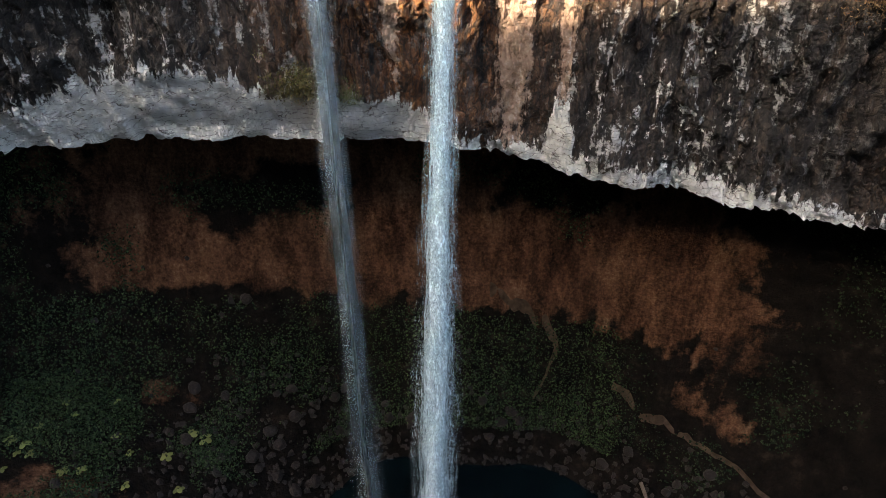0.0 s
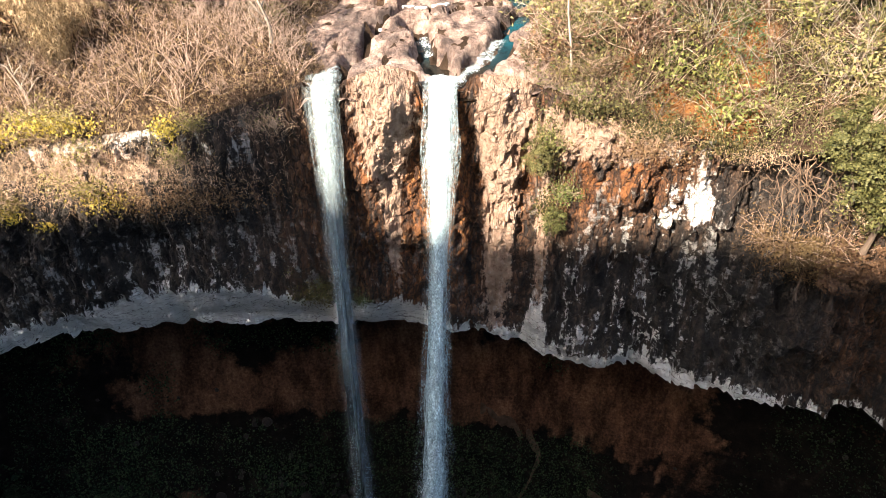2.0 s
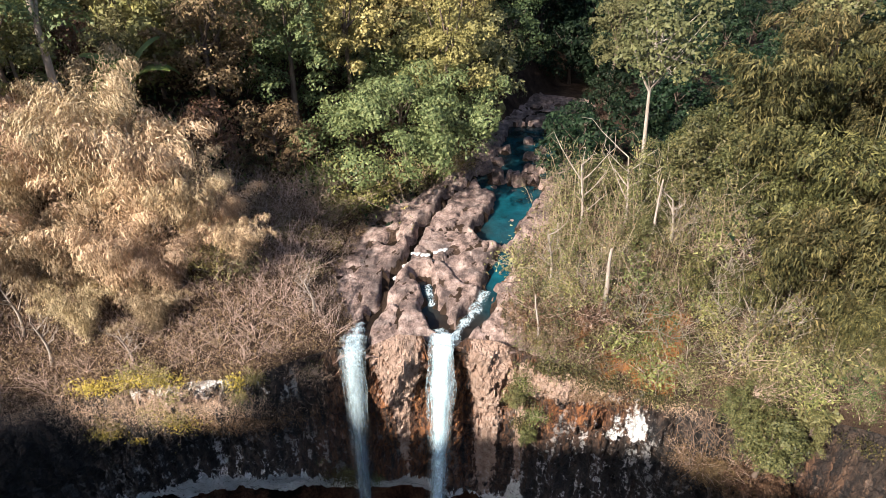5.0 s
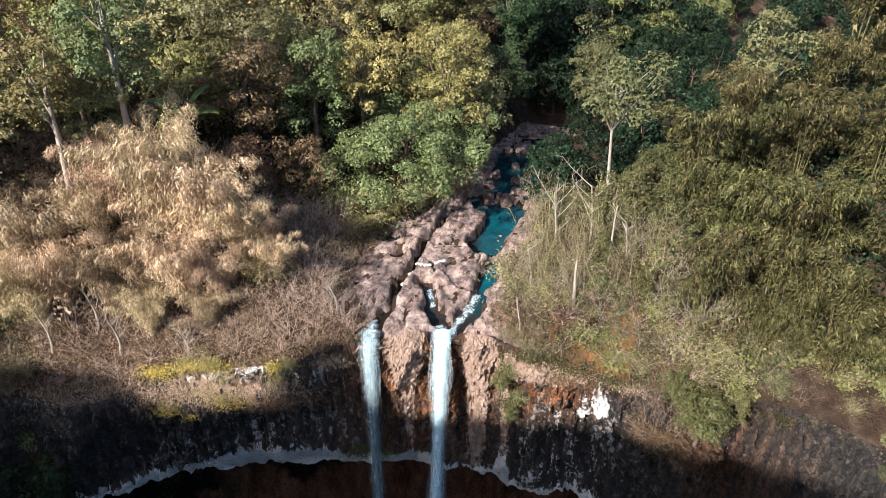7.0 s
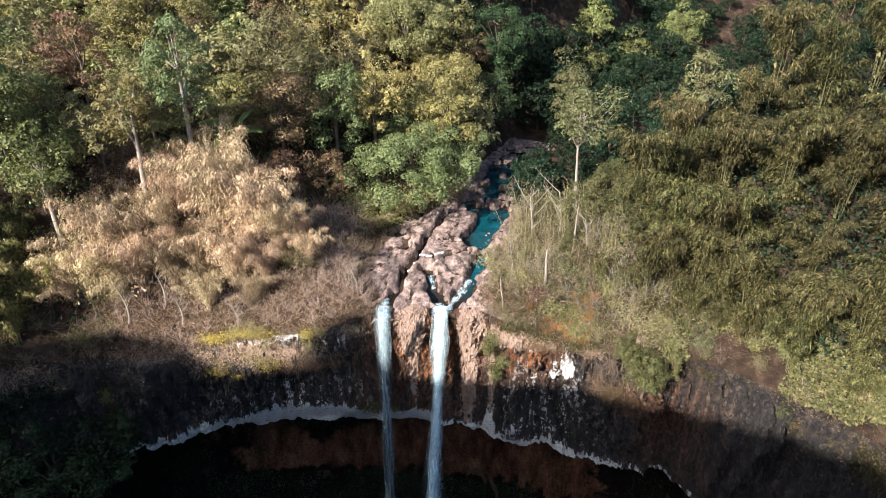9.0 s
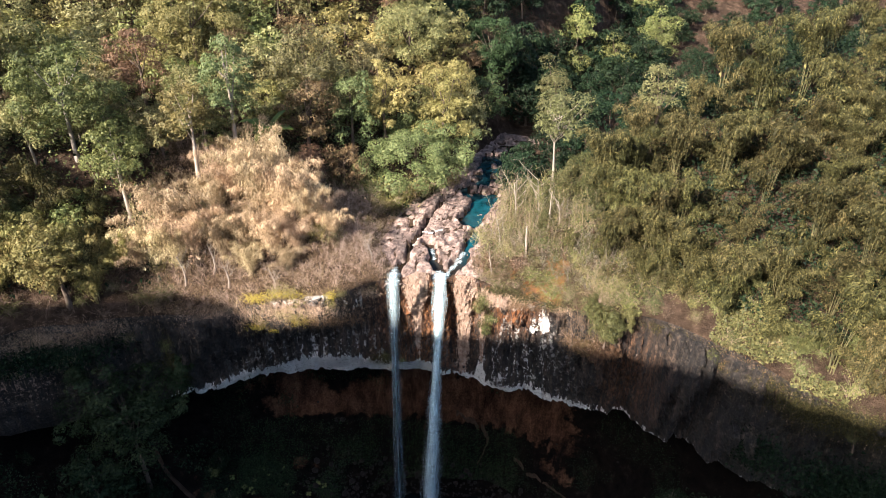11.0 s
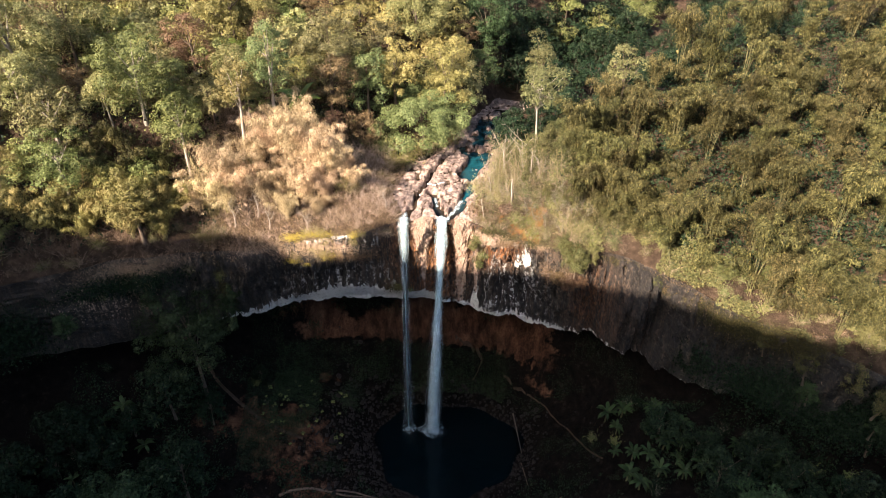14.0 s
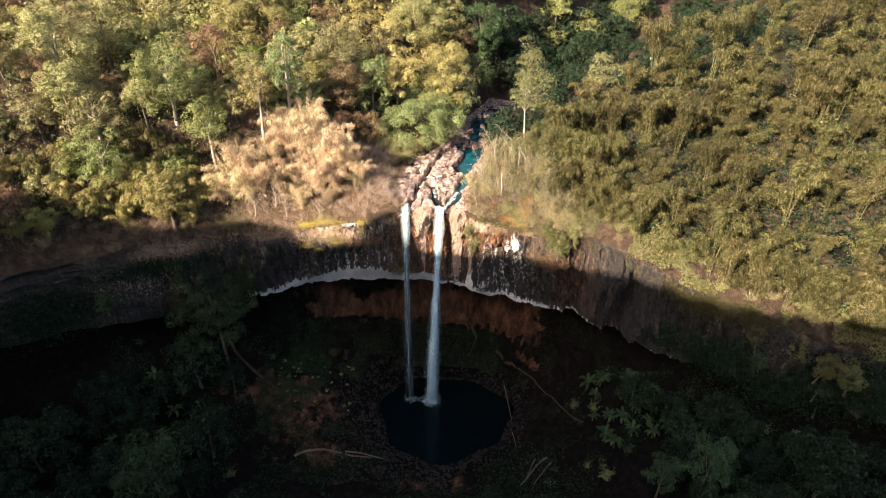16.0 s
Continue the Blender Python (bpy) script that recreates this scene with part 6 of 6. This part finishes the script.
for i, (x, y) in enumerate(scatter(r7, 26, (28, 50, 6, 24), 2.2, lambda x, y: behind(x, y) < -2) + scatter(r7, 22, (-72, -46, 2, 22), 2.8, lambda x, y: behind(x, y) < -3)):
    make_banana(ground_pose(x, y, 50 * i, r7.uniform(0.6, 1.0), low=True), "banana plant in the shaded hollow", seed=10 + i, leaves=SHADE_PARTS)
def green_bank(x, y):
    z = lower_z(x, y)
    bare = bare_bank(x, z)
    # leaves thin out eastward; the darkened soil left there stands for shade
    want = 0.75 - 0.95 * np.clip(bare, -0.4, 1) - 0.5 * blob(x, z, -12, 4, 6, 4) - 0.4 * ramp(6 - pool_far(x, y), 0, 4) * (y < 30) - 0.35 * ramp(x, 10, 18)
    return (pool_far(x, y) > 1.5) & (want + 0.6 * fbm(x * 0.22, y * 0.22, z * 0.22, octaves=4, seed=12) > 0.25 + 0.5 * hash3(x * 1000, y * 1000, x * 0))


# ground leaves in shade colours, darker than the plants themselves
carpet("ground_cover", "low green leaves over the shaded bank, darkened for the shade", "ground cover", 190000, (-34, 34, -14, 13), green_bank, 0.35, 0.17, 0.8, LEAF_DEEP_SHADE, 71, low=True)
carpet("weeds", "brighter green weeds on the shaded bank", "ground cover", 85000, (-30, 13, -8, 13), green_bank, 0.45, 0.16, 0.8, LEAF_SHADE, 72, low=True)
carpet("valley_weeds", "weeds on the floor of the shaded valley, darkened for the shade", "ground cover", 70000, (-60, 60, -32, 4), lambda x, y: (pool_far(x, y) > 3) & ((np.abs(x) > 33) | (behind(x, y) < -13)) & (fbm(x * 0.2, y * 0.2, octaves=3, seed=14) > -0.2), 0.5, 0.32, 0.8, LEAF_DEEP_SHADE, 73, low=True)
def heart_leaf():
    k = np.linspace(0, 2 * np.pi, 11)[:-1]
    r = 0.3 * (1 + 0.25 * np.cos(k)) * (1 - 0.35 * np.exp(-((k - np.pi) / 0.4) ** 2))
    v = [(0, 0, 0.03)] + [(0.12 + r[i] * math.cos(k[i]) * 1.25, r[i] * math.sin(k[i]), -0.05 * abs(math.sin(k[i]))) for i in range(10)]
    return mesh_of("leaf", v, [(0, 1 + i, 1 + (i + 1) % 10) for i in range(10)], LEAF_GREEN)


HEART = heart_leaf()
for i, (x, y) in enumerate(scatter(r7, 34, (-31, -17, 20, 34), 0.6, lambda x, y: behind(x, y) < 3)):
    taro = thing("taro_plant", "pale broad leaved plant on the shaded bank", "plant", "broad leaved plants", where=ground_pose(x, y, 40 * i, r7.uniform(0.4, 0.75), 0.0, low=True))
    for j in range(4):
        part("leaf", HEART, taro, where=pose(0.2 * math.cos(1.6 * j), 0.2 * math.sin(1.6 * j), 0.3 + 0.08 * j, 0, 20, 92 * j))

# ---- rocks ----
ROCKS = [rock_mesh(i, RIVER_ROCK) for i in range(6)]
TALUS = [rock_mesh(20 + i, EARTH_ROCK, 0.3, 0.75, 2) for i in range(5)]


def lay_rocks(meshes, label, group, pts, sizes, r, low, sink=0.35):
    for x, y in pts:
        s = r.uniform(*sizes)
        z = float((lower_z if low else upper_z)(x, y)) + s * (0.5 - sink)
        ob = new("boulder", meshes[int(r.integers(len(meshes)))])
        ob.matrix_basis = pose(x, y, z, r.uniform(-20, 20), r.uniform(-20, 20), r.uniform(0, 360)) @ Matrix.Scale(s, 4)
        tagged(ob, label, "rock", group)


lay_rocks(ROCKS, "worn pinkish brown boulder in the stream bed", "boulders in the stream", scatter(r7, 30, (-8, 18, 34, 72), 1.4, lambda x, y: abs(x - stream_x(y)) < np.interp(y, (34, 45, 70), (6.5, 6, 5)) and behind(x, y) > 2.5), (0.15, 0.5), r7, False)
lay_rocks(TALUS, "dark angular boulder on the talus by the pool", "talus boulders", scatter(r7, 190, (-20, 20, 8, 40), 0.55, lambda x, y: 0 < pool_far(x, y) < (9 if x < 0 else 3) and behind(x, y) < 7), (0.16, 0.6), r7, True)
lay_rocks(TALUS, "brown stone on the earth bank", "bank stones", scatter(r7, 60, (-34, 30, 10, 42), 1.0, lambda x, y: 6 < pool_far(x, y) < 18 and behind(x, y) < 8), (0.12, 0.4), r7, True)


def scree(n, seed):
    """Countless small stones round the pool."""
    r = np.random.default_rng(seed)
    x, y = r.uniform(-30, 30, n * 4), r.uniform(6, 42, n * 4)
    d = pool_far(x, y)
    ok = (d > -0.6) & (d < np.where(x < 2, 12, 4) * r.uniform(0, 1, n * 4) ** 1.6) & (behind(x, y) < 7)
    x, y = x[ok][:n], y[ok][:n]
    z = lower_z(x, y)
    cube = np.array([(-1, -1, -1), (1, -1, -1), (1, 1, -1), (-1, 1, -1), (-0.7, -0.8, 1), (0.8, -0.6, 0.9), (0.7, 0.7, 1.1), (-0.8, 0.6, 0.8)]) * 0.5
    quads = np.array([(4, 5, 6, 7), (0, 1, 5, 4), (1, 2, 6, 5), (2, 3, 7, 6), (3, 0, 4, 7)])
    s = Soup()
    for i in range(len(x)):
        a, k = r.uniform(0, 6.28), r.uniform(0.12, 0.5)
        v = (cube + r.normal(size=(8, 3)) * 0.12) * np.array([1, r.uniform(0.6, 1), r.uniform(0.4, 0.8)]) * k
        c, sn = math.cos(a), math.sin(a)
        v = np.stack([v[:, 0] * c - v[:, 1] * sn + x[i], v[:, 0] * sn + v[:, 1] * c + y[i], v[:, 2] + z[i] + 0.1 * k], 1)
        s.add(v, quads)
    return tagged(new("scree", s.mesh("scree", EARTH_ROCK)), "dark broken stones scattered round the plunge pool", "stones", kind="stuff")


scree(3600, 91)


# ---- paths and driftwood ----
def footpath(name, line, width, label):
    line = np.array(line, float)
    t = np.linspace(0, len(line) - 1, 80)
    x, y = np.interp(t, range(len(line)), line[:, 0]), np.interp(t, range(len(line)), line[:, 1])
    x = x + 0.3 * vnoise(t * 1.3, 2.0, seed=5)
    off = np.linspace(-1, 1, 5) * width / 2
    d = np.stack([np.gradient(x), np.gradient(y)], 1)
    d /= np.linalg.norm(d, axis=1)[:, None]
    X, Y = x[:, None] - d[:, 1:] * off, y[:, None] + d[:, :1] * off
    Z = lower_z(X, Y) + np.array([-0.25, 0.12, 0.14, 0.12, -0.25])
    me = mesh_of(name, np.stack([X, Y, Z], -1).reshape(-1, 3), grid_faces(*X.shape), PATH_SOIL)
    return tagged(new(name, me), label, "path", kind="structure")


footpath("path", ((-40.5, 29.4), (-38.3, 27.4), (-35.6, 25.9), (-33.3, 24.9), (-30.5, 23.2), (-27.5, 22.1), (-23.3, 21.5)), 0.8, "trodden earth path down the shaded bank")
footpath("path", ((3.1, 40.6), (5.4, 40.3), (7.4, 39.9), (8.3, 39.0), (6.5, 38.2)), 0.3, "trodden earth path under the overhang")
footpath("path", ((12.5, 37), (15.4, 34.6), (17.5, 33.3), (19.8, 30.5), (20.6, 28.4), (24, 21), (27, 15)), 0.3, "trodden earth path beside the pool")


def fallen_log(a, b, girth, label, low=True, bend=0.4, mat=None):
    n = 9
    k = np.linspace(0, 1, n)
    x, y = a[0] + (b[0] - a[0]) * k, a[1] + (b[1] - a[1]) * k + bend * np.sin(k * 5)
    z = np.interp(k, (0, 1), (float((lower_z if low else upper_z)(*a)), float((lower_z if low else upper_z)(*b))))
    z = np.maximum(z, (lower_z if low else upper_z)(x, y)) + girth * 0.6
    s = Soup()
    s.tube(np.stack([x, y, z], 1), girth * (1.1 - 0.6 * k), 8)
    ob = new("fallen_log", s.mesh("fallen_log", mat or BARK_ROOT, True))
    return tagged(ob, label, "log", "driftwood")


fallen_log((-26.2, 12.6), (-12, 13.6), 0.24, "long bleached log lying on the pool's bank")
fallen_log((-17, 13.8), (-8.7, 12.8), 0.16, "bleached log lying on the pool's bank", bend=0.2)
fallen_log((20.5, 12.2), (15.2, 8), 0.2, "bleached log in a heap of driftwood")
fallen_log((21, 11), (17.5, 7.2), 0.16, "bleached log in a heap of driftwood", bend=0.1)
fallen_log((18.4, 12.4), (16.5, 9.2), 0.14, "bleached log in a heap of driftwood", bend=0.1)
fallen_log((14.8, 21), (15.3, 15.8), 0.1, "thin pale branch at the edge of the pool", bend=0.1)
fallen_log((14.2, 32), (15.2, 24), 0.14, "grey log leaning down the bank to the pool", bend=0.2, mat=BARK_BROWN)


# ---- stones set across the stream ----
def sandbag_mesh(seed):
    bm = bmesh.new()
    bmesh.ops.create_cube(bm, size=1)
    bmesh.ops.subdivide_edges(bm, edges=bm.edges[:], cuts=3, use_grid_fill=True)
    r = np.random.default_rng(seed)
    for v in bm.verts:
        p = Vector((v.co.x * 0.62, v.co.y * 0.4, v.co.z * 0.24))
        fat = 1 - 0.35 * (abs(v.co.x) * 2) ** 4
        v.co = Vector((p.x, p.y * fat, p.z * fat * (1 - 0.3 * (abs(v.co.y) * 2) ** 3))) + Vector(r.normal(size=3)) * 0.012
    me = bpy.data.meshes.new("sandbag")
    bm.to_mesh(me)
    bm.free()
    me.polygons.foreach_set("use_smooth", [True] * len(me.polygons))
    me.materials.append(BAG)
    return me


BAGS = [sandbag_mesh(i) for i in range(3)]
for i in range(11):
    k = i / 10
    x, y = -2.6 + 3.4 * k, 39.6 + 0.7 * k + 0.2 * math.sin(9 * k)
    z = max(float(upper_z(x, y)) + 0.1, float(stream_z(y)) + 0.05)
    ob = new("sandbag", BAGS[i % 3])
    ob.matrix_basis = pose(x, y, z, 0, 0, 20 + 35 * math.sin(5 * i)) @ Matrix.Scale(0.75, 4)
    tagged(ob, "white sandbag in a low dam across the stream", "sandbag", "sandbags in the stream")
for i, (x, y) in enumerate(((-3.6, 37.4), (-3.2, 37.8), (-3.9, 37.0))):
    ob = new("sandbag", BAGS[i])
    ob.matrix_basis = pose(x, y, float(upper_z(x, y)) + 0.1, 0, 0, 60 * i) @ Matrix.Scale(0.75, 4)
    tagged(ob, "white sandbag in a low dam across the stream", "sandbag", "sandbags in the stream")
